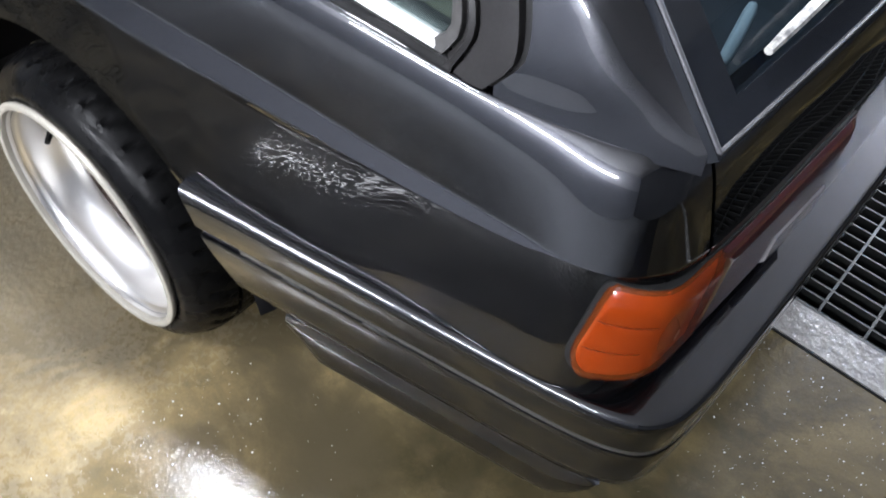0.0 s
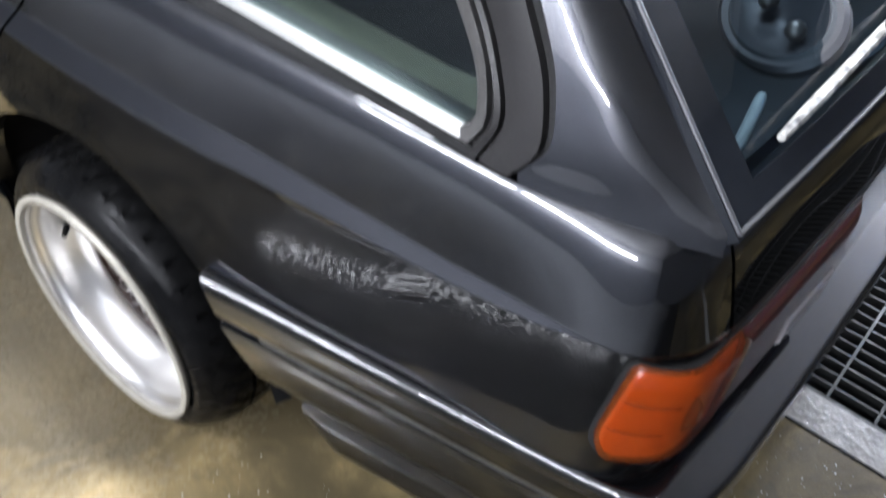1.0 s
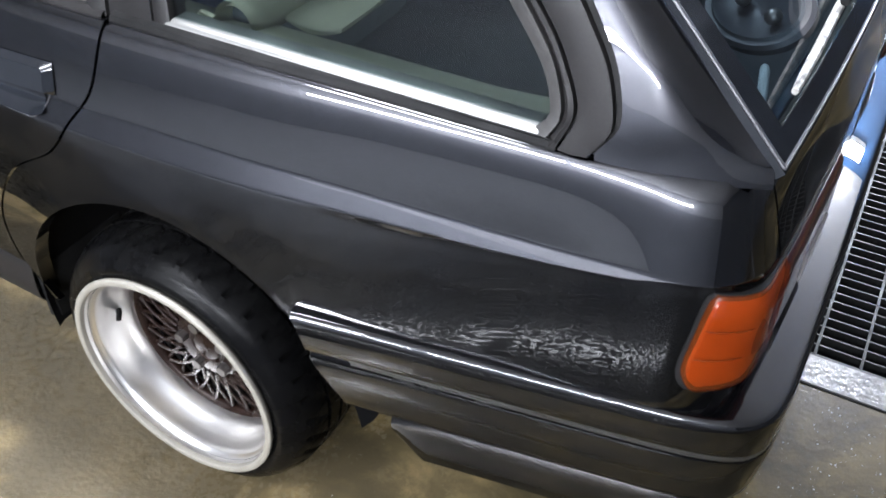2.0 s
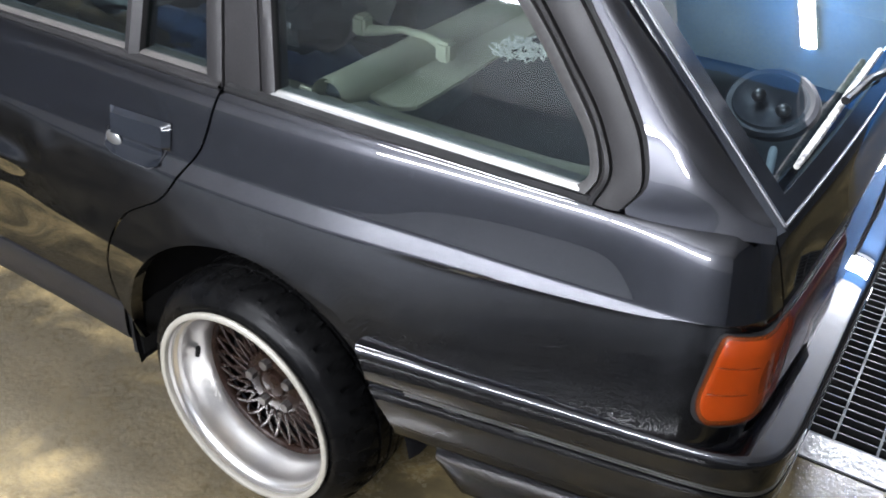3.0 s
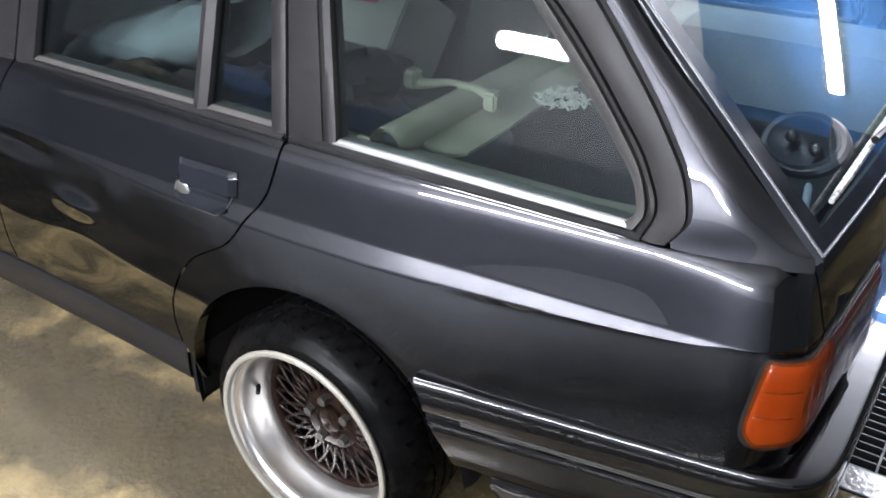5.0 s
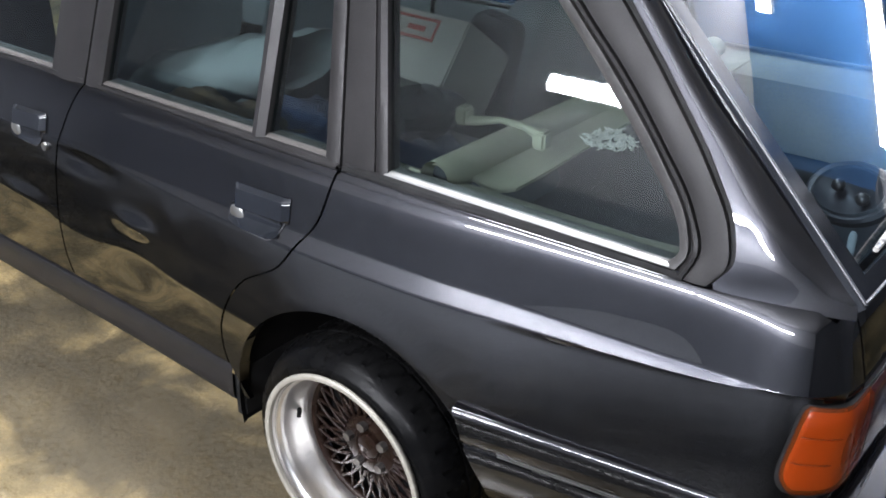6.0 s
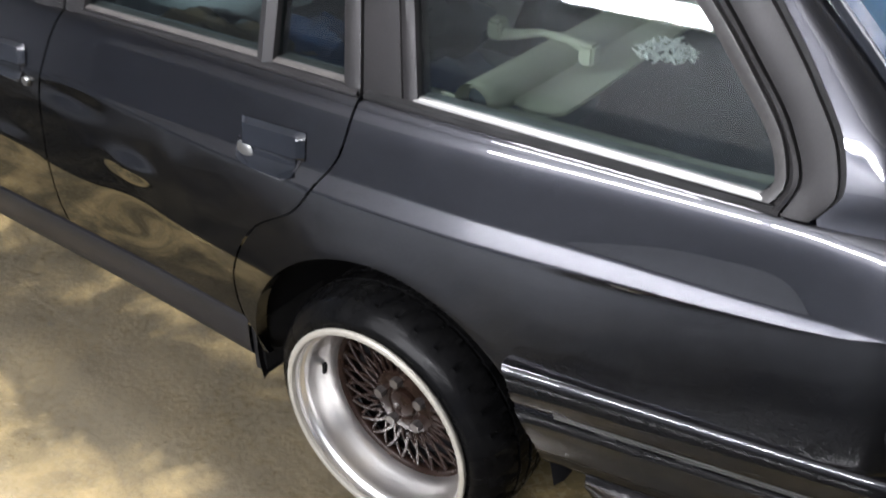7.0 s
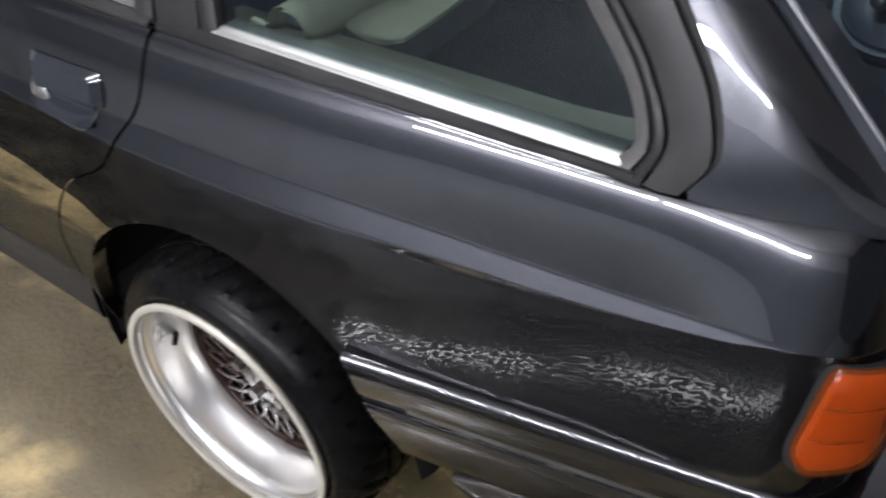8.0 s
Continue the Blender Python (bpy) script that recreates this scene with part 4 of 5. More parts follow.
def ring_between(a, b, out, deep):
    bm = bmesh.new()
    n = 24
    for k in range(4):
        j = (k + 1) % 4
        rows = []
        for t in spread(0, 1, n):
            p = [a[k][i] + (a[j][i] - a[k][i]) * t for i in (0, 1)]
            q = [b[k][i] + (b[j][i] - b[k][i]) * t for i in (0, 1)]
            rows.append([hatch(*p, -deep), hatch(*p, out), hatch(*q, out), hatch(*q, -deep)])
        grid(rows, bm=bm)
    return weld(bm)


H_EDGE = [(0.127, 0.9138), (1.473, 0.9138), (1.385, 1.2985), (0.215, 1.2985)]
part("seal_strip", ring_between(H_OUT, H_EDGE, 0.002, 0.02), GLOSS_BLACK, tailgate)
for a, b in zip(H_EDGE, H_EDGE[1:] + H_EDGE[:1]):
    bm = bmesh.new()
    tube_along(bm, [hatch(a[0] + (b[0] - a[0]) * t, a[1] + (b[1] - a[1]) * t, 0.003) for t in spread(0, 1, 20)], 0.0028, 8)
    part("bright_strip", bm, STRIP, tailgate, "worn grey strip round the tailgate window")
part("tailgate_frame", ring_between(H_EDGE, H_IN, 0.003, 0.012), GLOSS_BLACK, tailgate)
rows = [[hatch(0.15 + (1.30) * u + 0.08 * v * (1 - 2 * u), 0.93 + 0.36 * v, 0.0) for u in spread(0, 1, 20)] for v in spread(0, 1, 8)]
bg = part("tailgate_glass", grid(rows), REARGLASS, tailgate)
bg.visible_shadow = False
bm = bmesh.new()
tube_along(bm, [hatch(y, 0.946 + 0.01 * math.sin(3 * (y - 0.22)), 0.018) for y in spread(0.225, 0.78, 14)], [0.0045, 0.006] + [0.0065] * 12, 8)
part("wiper_blade", bm, WIPER, tailgate, "pale wiper blade lying on the glass")
bm = bmesh.new()
tube_along(bm, [hatch(0.47, 0.955, 0.03), hatch(0.60, 0.95, 0.035), hatch(0.80, 0.925, 0.03)], 0.007, 8)
part("wiper_arm", bm, RUBBER, tailgate)
bm = bmesh.new()
rows = [[skin(s, 0.898 + 0.010 * v, 0.004 if 0.2 < v < 0.8 else -0.004) for v in spread(0, 1, 6)] for s in spread(s_of_y(0.16), 2 * S_MID - s_of_y(0.16), 50)]
part("tailgate_lip", grid(rows), PAINT, tailgate)

# ---- door handles ----


def handle(x0, x1, zc):
    def flat(x, z, out):
        p = side(x, z, 0.0)
        return (p[0], p[1] - out, p[2])
    n = 14
    outline = [(x0, zc + 0.030), (x1, zc + 0.036), (x1 + 0.002, zc - 0.016), (x0 + 0.004, zc - 0.024)]
    rows = []
    for u in spread(0, 1, n):
        top = (outline[0][0] + (outline[1][0] - outline[0][0]) * u, outline[0][1] + (outline[1][1] - outline[0][1]) * u)
        low = (outline[3][0] + (outline[2][0] - outline[3][0]) * u, outline[3][1] + (outline[2][1] - outline[3][1]) * u)
        row = []
        for v in spread(0, 1, 8):
            x, z = top[0] + (low[0] - top[0]) * v, top[1] + (low[1] - top[1]) * v
            e = min(u * n, (1 - u) * n, v * 8, (1 - v) * 8, 1.0)
            row.append(flat(x, z, 0.002 + 0.012 * e))
        rows.append(row)
    grip = grid(rows)
    cup = bmesh.new()
    rows = []
    for u in spread(0, 1, 16):
        xa, xb = x0 - 0.006, x1 - 0.02
        x = xa + (xb - xa) * u
        low = zc - 0.058 + 0.012 * (2 * u - 1) ** 4
        rows.append([flat(x, zc - 0.012 + (low - zc + 0.012) * v, 0.005 * (1 - math.sin(math.pi * v)) * (1 - 0.5 * math.sin(math.pi * u)) + 0.001) for v in spread(0, 1, 8)])
    grid(rows, bm=cup)
    rim = bmesh.new()
    pts = [(x0 - 0.004, zc - 0.012), (x0 - 0.010, zc - 0.035), (x0 + 0.02, zc - 0.056), (x1 - 0.05, zc - 0.060), (x1 - 0.025, zc - 0.045), (x1 - 0.005, zc - 0.008)]
    tube_along(rim, [flat(x, z, 0.0015) for x, z in line(pts, 24)], 0.0011, 6)
    return grip, cup, rim


for x0, x1, zc in ((-0.362, -0.194, 0.780), (-1.255, -1.10, 0.765)):
    for flip in (False, True):
        grip, cup, rim = handle(x0, x1, zc)
        if flip:
            grip, cup, rim = mirrored(grip), mirrored(cup), mirrored(rim)
        h = part("door_handle", grip, GLOSS_BLACK, car, "glossy dark flap door handle")
        # black recess and pale bowl paint the hollow's shade and its lit end
        part("handle_recess", cup, GLOSS_BLACK, h, "recess under the flap, black in place of its shade")
        q = side(x0 + 0.014, zc - 0.034, 0.002)
        bowl = bmesh.new()
        bmesh.ops.create_uvsphere(bowl, u_segments=18, v_segments=12, radius=1.0, matrix=Matrix.Translation(q) @ Matrix.Diagonal((0.022, 0.0045, 0.020, 1)))
        part("grip_bowl", mirrored(bowl) if flip else bowl, ALU, h, "pale patch that paints the lit end of the grip recess")
        # bright bar stands in for the highlight along the recess edge
        part("handle_rim", rim, STRIP, h, "bright bar painting the highlight on the recess edge")
bm = bmesh.new()
p = side(-1.10, 0.715)
bmesh.ops.create_cone(bm, cap_ends=True, segments=20, radius1=0.012, radius2=0.011, depth=0.012, matrix=pose(p[0], p[1] - 0.002, p[2], 90))
part("door_lock", bm, ALU, car)

# ---- wheels ----


def wheel(at, turn):
    w = new("wheel")
    w.parent = car
    w.matrix_basis = pose(*at, 0, 0, turn)
    return w


def spoke_mesh():
    """Crossing thin spokes between hub and barrel, both slants of one pair."""
    bm = bmesh.new()
    for sign in (1, -1):
        for lift in (0.0,):
            a0, a1 = 0.0, sign * 0.24
            pts = []
            for t in spread(0, 1, 6):
                r = 0.072 + (0.171 - 0.072) * t
                a = a0 + a1 * t
                pts.append((r * math.cos(a), 0.105 - 0.006 + 0.012 * t * t + (0.002 if sign > 0 else 0.0), r * math.sin(a)))
            tube_along(bm, pts, [0.0050, 0.0045, 0.0042, 0.0042, 0.0045, 0.006], 6, caps=False)
    return bm


w = wheel((0.0, -0.077, 0.281), 0)
# depth 0 is the lip's outer face; larger is inward
tyre_prof = [(0.205, 0.014), (0.2215, 0.008), (0.229, 0.006), (0.238, 0.009), (0.2395, 0.0105), (0.250, 0.016), (0.259, 0.025), (0.2665, 0.036), (0.2705, 0.044), (0.2745, 0.054), (0.2780, 0.068), (0.2795, 0.084),
             (0.2750, 0.0845), (0.2750, 0.0915), (0.2800, 0.092), (0.2810, 0.118), (0.2760, 0.1185), (0.2760, 0.1265), (0.2810, 0.127), (0.2805, 0.150), (0.2755, 0.1505), (0.2755, 0.158), (0.2795, 0.1585),
             (0.2775, 0.185), (0.270, 0.207), (0.25, 0.220), (0.205, 0.207)]


def tyre_mesh():
    """Lateral grooves cut the shoulders; they lean along the tread."""
    rows, n = [], 384
    for k in range(n):
        row = []
        for r, d in tyre_prof:
            a = k * math.tau / n
            lean = (d - 0.12) * 2.2
            cut = 0.0
            if 0.040 < d < 0.200 and ((a + lean) * 36 / math.tau) % 1.0 < 0.17:
                cut = 0.0055 if d < 0.085 or d > 0.158 else 0.002
            row.append(((r - cut) * math.cos(a), d, (r - cut) * math.sin(a)))
        rows.append(row)
    return grid(rows, close_u=True)


tyre = part("tyre", tyre_mesh(), TYRE, w, "dusty low-profile black tyre")
EDGE = material("cream_machined_edge", (0.25, 0.235, 0.20), 0.5, 0.35, 0, 0.1, 0.15, 200, 0.15, 20)
part("rim_edge", lathe([(0.214, 0.012), (0.2195, 0.005), (0.2208, 0.001), (0.2202, -0.003), (0.218, -0.0045), (0.2105, -0.0045), (0.2082, -0.003), (0.2072, 0.001), (0.2068, 0.010)], 128), EDGE, w, "pale machined outer edge of the rim")
rim_prof = [(0.2070, 0.006), (0.2062, 0.012), (0.2045, 0.018), (0.2020, 0.0205), (0.1995, 0.0215), (0.1980, 0.024), (0.1965, 0.035), (0.1945, 0.048), (0.1905, 0.062), (0.1850, 0.074),
            (0.1803, 0.085), (0.1780, 0.100), (0.177, 0.118), (0.180, 0.135)]
part("rim_lip", lathe(rim_prof, 128), LIP, w, "polished aluminium deep-dish rim lip")
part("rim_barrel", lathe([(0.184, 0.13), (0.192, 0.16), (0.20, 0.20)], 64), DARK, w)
part("face_ring", lathe([(0.1785, 0.100), (0.173, 0.101), (0.168, 0.106), (0.166, 0.116), (0.170, 0.124)], 96), BRONZE, w)
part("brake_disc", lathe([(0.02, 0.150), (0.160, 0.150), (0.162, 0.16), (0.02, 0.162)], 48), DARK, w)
part("hub_face", lathe([(0.003, 0.104), (0.036, 0.103), (0.040, 0.098), (0.066, 0.096), (0.074, 0.100), (0.078, 0.110), (0.074, 0.13)], 64), BRONZE, w)
part("centre_cap", lathe([(0.001, 0.092), (0.024, 0.092), (0.0285, 0.094), (0.031, 0.099), (0.031, 0.104)], 40), BRONZE, w, "dark centre cap")
pair = spoke_mesh()
bmesh.ops.recalc_face_normals(pair, faces=pair.faces)
spoke_data = bpy.data.meshes.new("spoke")
pair.to_mesh(spoke_data)
pair.free()
spoke_data.materials.append(BRONZE)
spoke_data.polygons.foreach_set("use_smooth", [True] * len(spoke_data.polygons))
for k in range(26):
    sp = new("spoke", spoke_data)
    sp.parent = w
    sp.matrix_basis = Matrix.Rotation(k * math.tau / 26, 4, "Y")
bm = bmesh.new()
bmesh.ops.create_cone(bm, cap_ends=True, segments=6, radius1=0.0120, radius2=0.0112, depth=0.022, matrix=pose(0, 0, 0, 90))
bolt_data = bpy.data.meshes.new("wheel_bolt")
bm.to_mesh(bolt_data)
bm.free()
bolt_data.materials.append(BOLT)
for k in range(5):
    a = 0.5 + k * math.tau / 5
    bo = new("wheel_bolt", bolt_data)
    bo.parent = w
    bo.matrix_basis = pose(0.053 * math.cos(a), 0.092, 0.053 * math.sin(a))
bm = bmesh.new()
va = math.pi - 0.15
tube_along(bm, [(0.194 * math.cos(va), 0.074, 0.194 * math.sin(va)), (0.182 * math.cos(va), 0.066, 0.182 * math.sin(va)), (0.170 * math.cos(va), 0.052, 0.170 * math.sin(va))], [0.0060, 0.0055, 0.0050], 10)
part("valve", bm, RUBBER, w)
for at, turn in (((-2.57, -0.02, 0.281), 0), ((0.0, 2 * MID + 0.077, 0.281), 180), ((-2.57, 2 * MID + 0.02, 0.281), 180)):
    other = wheel(at, turn)
    for o in w.children:
        c = o.copy()
        scene.collection.objects.link(c)
        c.parent = other

# ---- cabin ----
bm = bmesh.new()
box(bm, (-2.0, 0.16, 0.30), (-0.42, 1.44, 0.36))
part("cabin_floor", bm, CARPET, car, smooth=False)
bm = bmesh.new()
box(bm, (-0.40, 0.16, 0.645), (0.84, 1.44, 0.67))
part("boot_floor", bm, CARPET, car, smooth=False)


def side_trim():
    rows = []
    for x in spread(-0.05, 0.84, 24):
        y0 = 0.105 if x < 0.5 else 0.105 + 0.05 * (x - 0.5) / 0.34
        rows.append([(x, y0 - 0.02, 0.905), (x, y0 + 0.02, 0.898), (x, y0 + 0.075, 0.885), (x, y0 + 0.10, 0.86), (x, y0 + 0.12, 0.66)])
    return grid(rows)


both("boot_side_trim", side_trim, BEIGE, "pale grey-green plastic boot trim")


def door_card(x0, x1):
    return lambda: grid([[(x, 0.10, 0.90), (x, 0.125, 0.905), (x, 0.135, 0.88), (x, 0.14, 0.66)] for x in spread(x0, x1, 8)])


both("door_card", door_card(-0.96, -0.10), SEAT)
both("door_card", door_card(-2.0, -0.98), SEAT)


def cushion(bm, lo, hi, m, puff=0.02):
    rows = []
    n = 12
    c = [(a + b) / 2 for a, b in zip(lo, hi)]
    h = [(b - a) / 2 for a, b in zip(lo, hi)]
    for u in spread(-math.pi / 2, math.pi / 2, n):
        row = []
        for v in spread(0, math.tau, 25)[:-1]:
            p = [math.cos(u) * math.cos(v), math.cos(u) * math.sin(v), math.sin(u)]
            q = [math.copysign(abs(k) ** 0.35, k) for k in p]
            row.append(m @ Vector([c[i] + h[i] * q[i] for i in range(3)]))
        rows.append(row)
    return weld(grid(rows, close_v=True, bm=bm))


def seat(y, x, width, lean, headrest=True):
    st = new("seat")
    st.parent = car
    bm = bmesh.new()
    cushion(bm, (x - 0.50, y - width / 2, 0.40), (x + 0.02, y + width / 2, 0.60), Matrix())
    part("seat_cushion", bm, SEAT, st)
    m = Matrix.Translation((x, y, 0.55)) @ Matrix.Rotation(radians(lean), 4, "Y")
    bm = bmesh.new()
    cushion(bm, (-0.06, -width / 2, 0), (0.08, width / 2, 0.56), m)
    part("backrest", bm, SEAT, st)
    if headrest:
        bm = bmesh.new()
        cushion(bm, (-0.03, -0.13, 0.62), (0.05, 0.13, 0.80), m)
        part("headrest", bm, LEATHER, st)
    return st


seat(0.46, -1.30, 0.50, 18)
seat(1.14, -1.30, 0.50, 18)
seat(1.14, -0.37, 0.54, 16)
bm = bmesh.new()
cushion(bm, (-0.09, -0.045, 0.02), (0.07, 0.045, 0.50), Matrix.Translation((-0.36, 0.86, 0.55)) @ Matrix.Rotation(radians(12), 4, "Y"))
part("side_bolster", bm, LEATHER, car, "black side bolster of the rear seat")
bm = bmesh.new()
cushion(bm, (-0.72, 0.15, 0.56), (0.02, 0.84, 0.72), Matrix())
part("folded_backrest", bm, SEAT, car, "folded grey-green rear backrest")


# luggage cover cassette and its blind
cover = thing("luggage_cover", "pale beige roller luggage cover partly pulled out", "luggage cover")
bm = bmesh.new()
tube_along(bm, [(0.088, y, 0.900) for y in spread(0.125, 1.47, 10)], 0.036, 20, caps=False)
part("cassette", bm, BEIGE, cover, "rolled beige cassette with an open end")
bm = bmesh.new()
tube_along(bm, [(0.088, 0.127, 0.900), (0.088, 1.46, 0.900)], 0.029, 20, caps=False)
part("inner_tube", bm, BEIGE, cover)
bm = bmesh.new()
tube_along(bm, [(0.092, 0.150, 0.899), (0.092, 1.45, 0.899)], 0.0285, 16)
part("core", bm, CARPET, cover, "dark roller core")
rows = [[(x, y, 0.903 - 0.02 * math.sin(math.pi * u) - 0.008 * math.sin(7 * y) * u) for y in spread(0.20, 1.40, 20)] for u, x in zip(spread(0, 1, 8), spread(0.10, 0.225, 8))]
rows = rows + [[(p[0], p[1], p[2] - 0.006) for p in r] for r in rows[::-1]]
part("blind", grid(rows, close_u=True), BEIGE, cover)
bm = bmesh.new()
tube_along(bm, [(0.0, 0.14, 0.880), (0.03, 0.125, 0.905), (0.06, 0.118, 0.905)], 0.006, 8)
part("pull_cord", bm, BEIGE, cover)

clip = thing("plastic_clip_bar", "pale plastic bar with knobbed ends on the luggage cover", "bar")
bm = bmesh.new()
tube_along(bm, [(-0.045, 0.40, 0.920), (0.0, 0.40, 0.928), (0.05, 0.40, 0.941), (0.11, 0.40, 0.940), (0.155, 0.40, 0.928)], [0.012, 0.010, 0.007, 0.008, 0.013], 10)
part("bar", bm, BEIGE, clip)
for x, z in ((-0.045, 0.932), (0.155, 0.922)):
    bm = bmesh.new()
    box(bm, (x - 0.016, 0.382, z - 0.02), (x + 0.016, 0.418, z + 0.02), bevel=0.006)
    part("end_knob", bm, BEIGE, clip)

paper = thing("shredded_paper", "tangle of white shredded paper on the luggage cover", "paper")
bm = bmesh.new()
shred = random.Random(4)
for _ in range(110):
    a, r = shred.uniform(0, math.tau), 0.055 * math.sqrt(shred.random())
    p = Vector((0.25 + r * math.cos(a), 0.52 + 0.9 * r * math.sin(a), 0.905 + shred.uniform(0, 0.035) * (1 - r / 0.07)))
    d, turn = Vector((shred.uniform(-1, 1), shred.uniform(-1, 1), shred.uniform(-0.3, 0.8))) * 0.011, Vector((shred.uniform(-1, 1), shred.uniform(-1, 1), shred.uniform(-1, 1))) * 0.006
    tube_along(bm, [p - d, p + turn, p + d], 0.0019, 5)
part("shreds", bm, PAPER, paper)

carton = thing("cardboard_box", "white cardboard box with a red printed panel on the rear seat", "box")
bm = bmesh.new()
m = Matrix.Translation((-0.345, 0.72, 0.925)) @ Matrix.Rotation(radians(-6), 4, "Z") @ Matrix.Rotation(radians(-35), 4, "X")
box(bm, (-0.15, -0.11, -0.09), (0.12, 0.09, 0.09), m, 0.004)
part("box_body", bm, CARD, carton)
bm = bmesh.new()
for lo, hi in (((-0.12, 0.0), (0.03, 0.008)), ((-0.12, 0.052), (0.03, 0.06)), ((-0.12, 0.0), (-0.112, 0.06)), ((0.022, 0.0), (0.03, 0.06)), ((-0.07, 0.022), (-0.01, 0.036))):
    box(bm, (lo[0], -0.1125, lo[1] + 0.015), (hi[0], -0.1095, hi[1] + 0.015), m)
part("printed_panel", bm, PRINT_RED, carton, "red framed print", smooth=False)

bag = thing("black_bag", "glossy black plastic bag heaped on the rear seat", "bag")
rows = []
for u in spread(0, math.pi, 16):
    row = []
    for v in spread(0, math.tau, 25)[:-1]:
        k = 1 + 0.28 * noise.noise(Vector((2.2 * math.cos(v), 2.2 * math.sin(v), 2.4 * math.cos(u))))
        row.append((-0.20 + 0.085 * k * math.sin(u) * math.cos(v), 0.44 + 0.12 * k * math.sin(u) * math.sin(v), 0.895 + 0.055 * k * math.cos(u)))
    rows.append(row)
part("bag_body", weld(grid(rows, close_v=True)), LEATHER, bag)


def heap(x0, x1, y0, y1, z0, h, seed):
    rows = []
    for u in spread(0, 1, 26):
        row = []
        for v in spread(0, 1, 18):
            e = (4 * u * (1 - u)) ** 0.5 * (4 * v * (1 - v)) ** 0.5
            f = 0.65 + 0.5 * noise.noise(Vector((u * 5 + seed, v * 4, seed))) + 0.2 * noise.noise(Vector((u * 14, v * 11, seed)))
            row.append((x0 + (x1 - x0) * u, y0 + (y1 - y0) * v, z0 + h * e * f))
        rows.append(row)
    return grid(rows)


cloth = thing("brown_blanket", "rumpled brown and black blanket against the door", "blanket")
part("folds", heap(-0.95, -0.42, 0.145, 0.34, 0.80, 0.10, 2.0), WOOL, cloth)
cloth = thing("blue_cloth", "dark blue cloth draped over the rear seat", "cloth")
part("folds", heap(-0.72, -0.14, 0.20, 0.66, 0.72, 0.20, 5.0), BLUECLOTH, cloth)

# folded seat cover over the front seat
cloth = thing("seat_cover", "grey-green fabric cover slumped over the seat", "seat cover")
rows = []
for u in spread(0, 1, 30):
    c = (-1.13 + 0.50 * u, 0.40 + 0.10 * u, 0.80 + 0.13 * u)
    r = 0.06 + 0.035 * math.sin(math.pi * min(1, 0.2 + u * 0.6))
    rows.append([(c[0] + 0.3 * r * math.sin(a), c[1] + r * 1.5 * math.cos(a), c[2] + r * math.sin(a) * (1 + 0.35 * noise.noise(Vector((u * 7, a * 1.5, 1))))) for a in spread(0, math.tau, 21)[:-1]])
part("fold", grid(rows, close_v=True), COVER_CLOTH, cloth)

# oval loudspeaker in the boot
sp = new("loudspeaker")
sp.parent = car
sp.matrix_basis = Matrix.Translation((0.757, 0.43, 0.962)) @ Matrix.Rotation(radians(-38), 4, "Z") @ Matrix.Rotation(radians(38), 4, "X")


def oval(profile, n=48, aspect=0.68):
    rows = [[(r * math.cos(a), aspect * r * math.sin(a), d) for r, d in profile] for a in (k * math.tau / n for k in range(n))]
    return grid(rows, close_u=True)


part("frame", oval([(0.095, -0.01), (0.095, 0.0), (0.088, 0.004), (0.078, 0.002)]), LEATHER, sp)
part("surround", oval([(0.078, 0.002), (0.074, 0.006), (0.070, 0.002)]), CARPET, sp, "grey foam ring")
part("cone", oval([(0.070, 0.002), (0.045, -0.013), (0.002, -0.020)]), LEATHER, sp)
for x in (-0.03, 0.035):
    bm = bmesh.new()
    bmesh.ops.create_uvsphere(bm, u_segments=16, v_segments=10, radius=0.012, matrix=Matrix.Translation((x, 0, 0.0)))
    part("tweeter", bm, BOLT, sp)

# small capped tube in the corner of the boot window
capped = thing("plastic_tube", "pale green plastic tube lying behind the tailgate glass", "tube")
bm = bmesh.new()
tube_along(bm, [(0.822, 0.213, 0.932), (0.820, 0.222, 0.934), (0.806, 0.290, 0.943), (0.804, 0.298, 0.944)], [0.004, 0.0065, 0.0065, 0.005], 12)
part("stick", bm, COVER_CLOTH, capped)

# ---- drain grating ----
grate = thing("drain_grating", "galvanised steel drain grating set in the floor", "grating")
bm = bmesh.new()
for lo, hi in (((dx0, dy0), (dx1, dy0 + 0.012)), ((dx0, dy1 - 0.012), (dx1, dy1)), ((dx0, dy0 + 0.012), (dx0 + 0.012, dy1 - 0.012)), ((dx1 - 0.012, dy0 + 0.012), (dx1, dy1 - 0.012))):
    box(bm, (*lo, -0.035), (*hi, -0.002))
part("grate_frame", bm, STEEL, grate, smooth=False)


def shared_bar(name, lo, hi):
    bm = bmesh.new()
    box(bm, lo, hi)
    me = bpy.data.meshes.new(name)
    bm.to_mesh(me)
    bm.free()
    me.materials.append(STEEL)
    return me


across = shared_bar("slat", (dx0 + 0.012, -0.002, -0.032), (dx1 - 0.012, 0.002, -0.003))
along = shared_bar("cross_bar", (-0.003, dy0 + 0.012, -0.012), (0.003, dy1 - 0.012, -0.0015))
for k in range(int((dy1 - dy0 - 0.03) / 0.034)):
    o = new("slat", across)
    o.parent, o.location = grate, (0, dy0 + 0.046 + 0.034 * k, 0)
for k in range(11):
    o = new("cross_bar", along)
    o.parent, o.location = grate, (dx0 + 0.10 + 0.10 * k, 0, 0)


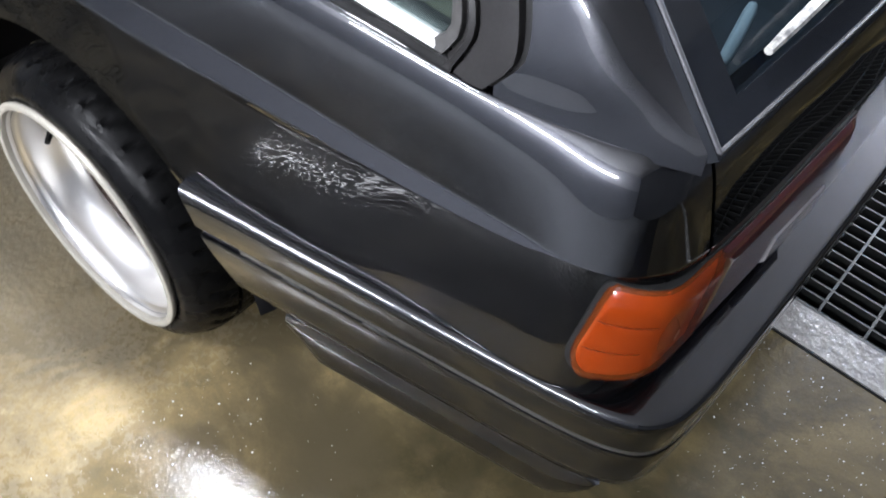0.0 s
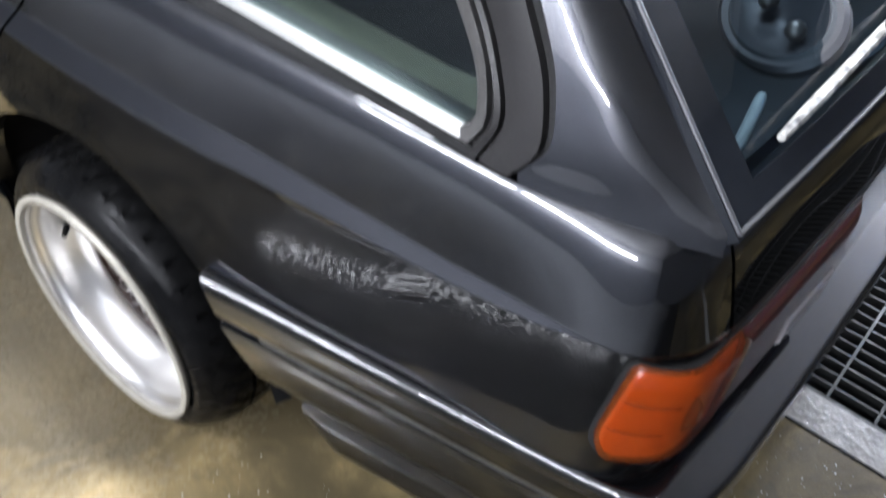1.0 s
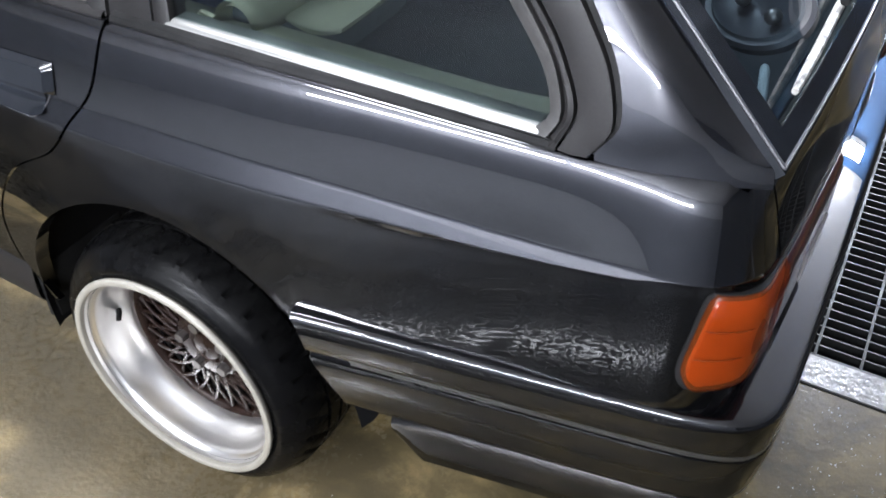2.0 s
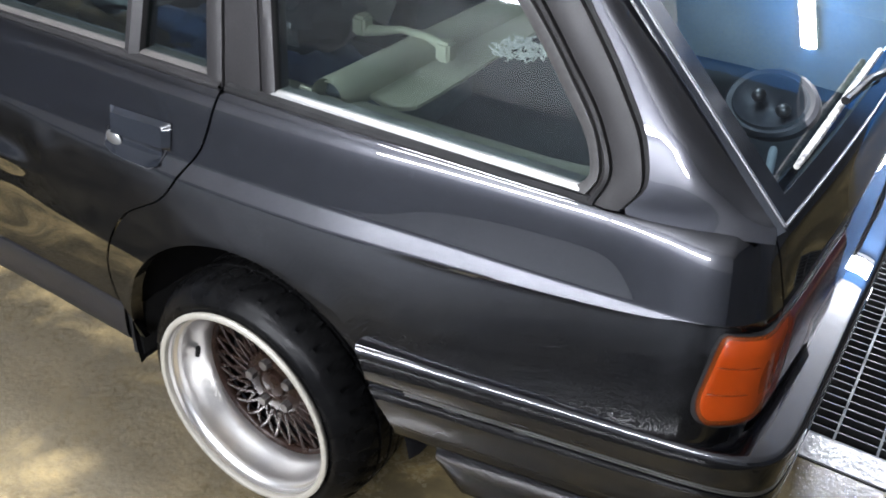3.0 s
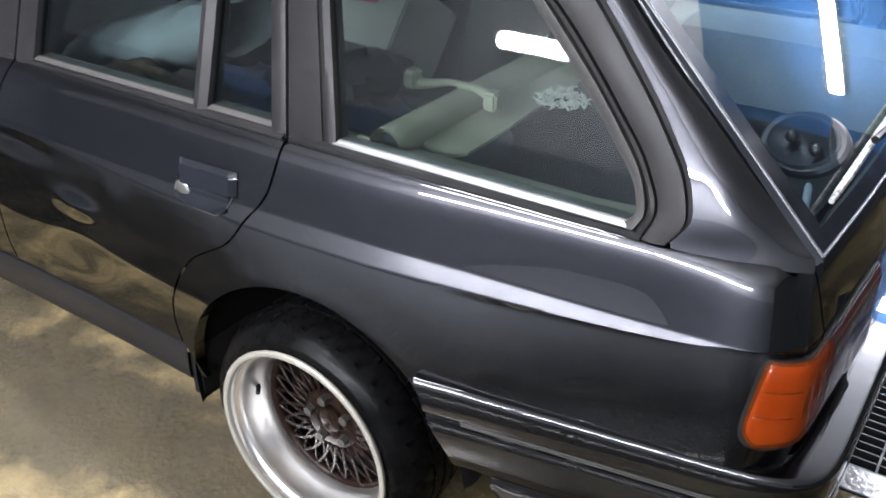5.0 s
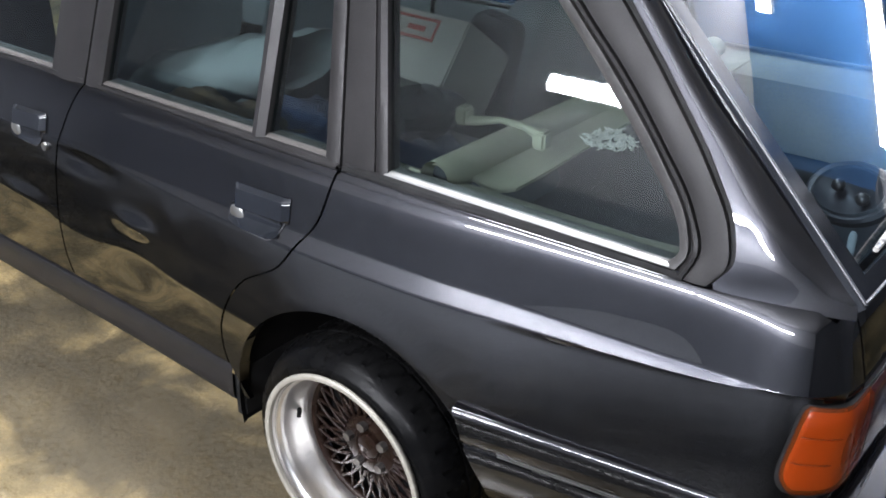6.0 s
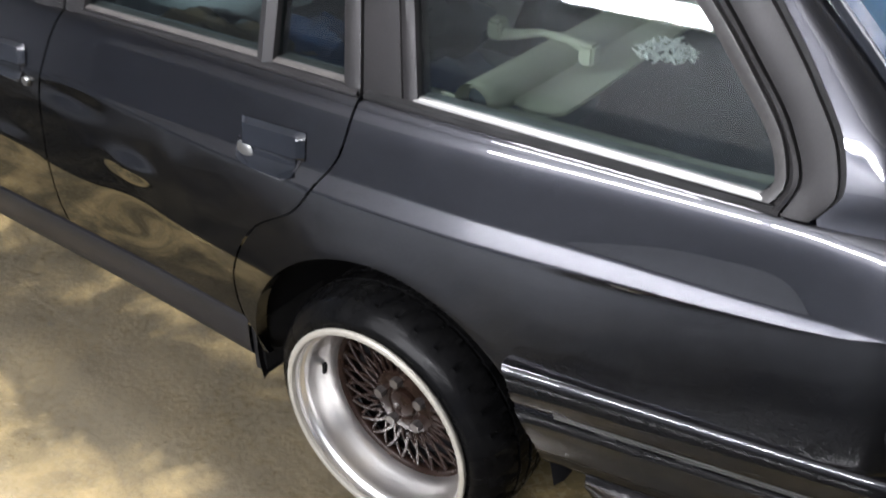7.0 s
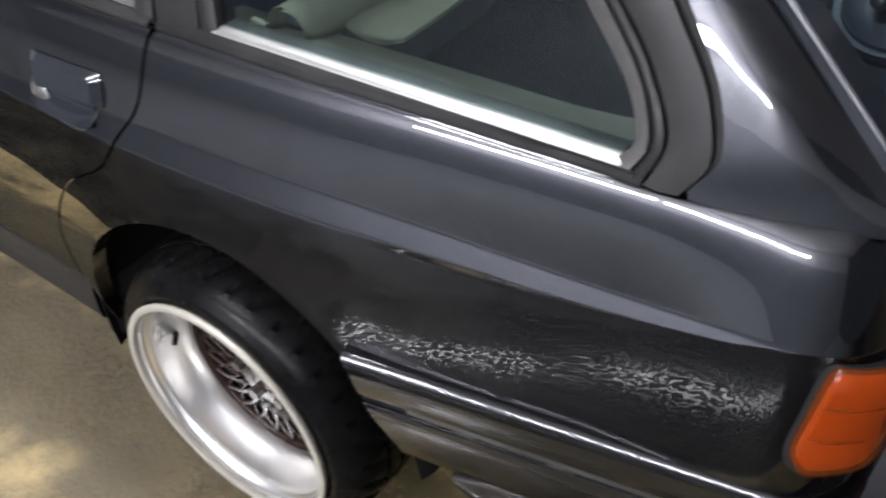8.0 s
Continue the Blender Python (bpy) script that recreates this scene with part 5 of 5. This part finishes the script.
# ---- floor details ----
bm = bmesh.new()
box(bm, (0.92, 0.768, -0.02), (X1, dy0 - 0.001, 0.003))
tagged(link_mesh("drain_border", bm, BORDER, smooth=False), "wet cement border along the drain, paled for lamp glare", "floor", kind="structure")
bm = bmesh.new()
box(bm, (0.60, 0.762, -0.01), (X1, 0.767, 0.0015))
tagged(link_mesh("floor_joint", bm, DARK, smooth=False), "narrow dark joint in the concrete", "joint", kind="structure")
WATER = glass_material("water", (0.97, 0.97, 0.96))


def puddle(cx, cy, r, seed):
    """A flat irregular sheet of water with a thin rounded rim."""
    rings = []
    for f, z in ((0.0, 0.0008), (0.6, 0.0008), (0.9, 0.0007), (0.97, 0.0005), (1.0, -0.0003)):
        ring = []
        for k in range(72):
            a = k * math.tau / 72
            w = 1 + 0.45 * noise.noise(Vector((1.4 * math.cos(a), 1.4 * math.sin(a), seed))) + 0.16 * noise.noise(Vector((5 * math.cos(a), 5 * math.sin(a), seed)))
            ring.append((cx + r * w * max(f, 0.001) * math.cos(a), cy + 0.75 * r * w * max(f, 0.001) * math.sin(a), z))
        rings.append(ring)
    return grid(rings, close_v=True)


for cx, cy, r, seed in ((0.45, -0.24, 0.15, 3.3), (0.60, -0.06, 0.05, 8.1)):
    pool = tagged(link_mesh("puddle", puddle(cx, cy, r, seed), WATER), "shallow clear puddle on the concrete floor", "puddle", kind="stuff")
    pool.visible_shadow = False
bm = bmesh.new()
rng_grit = random.Random(7)
for _ in range(900):
    if rng_grit.random() < 0.75:
        x, y = rng_grit.gauss(1.22, 0.22), rng_grit.gauss(0.55, 0.22)
    else:
        x, y = rng_grit.gauss(0.36, 0.12), rng_grit.gauss(-0.22, 0.12)
    if x > dx0 - 0.01 and y > dy0 - 0.01:
        continue
    r = rng_grit.uniform(0.0005, 0.0011) if rng_grit.random() < 0.8 else rng_grit.uniform(0.0011, 0.0024)
    m = pose(x, y, r * 0.25, 0, 0, rng_grit.uniform(0, 360)) @ Matrix.Diagonal((r, r * rng_grit.uniform(0.5, 1), r * 0.5, 1))
    bmesh.ops.create_icosphere(bm, subdivisions=1, radius=1.0, matrix=m)
# opaque white paints the glints of the wet floor
DROP = material("water_drops", (0.55, 0.56, 0.56), 0.06, 0, 0, 0.1)
tagged(link_mesh("water_drops", bm, DROP), "scattered drops and grit, coloured white for the wet floor's glints", "water drops", kind="stuff")
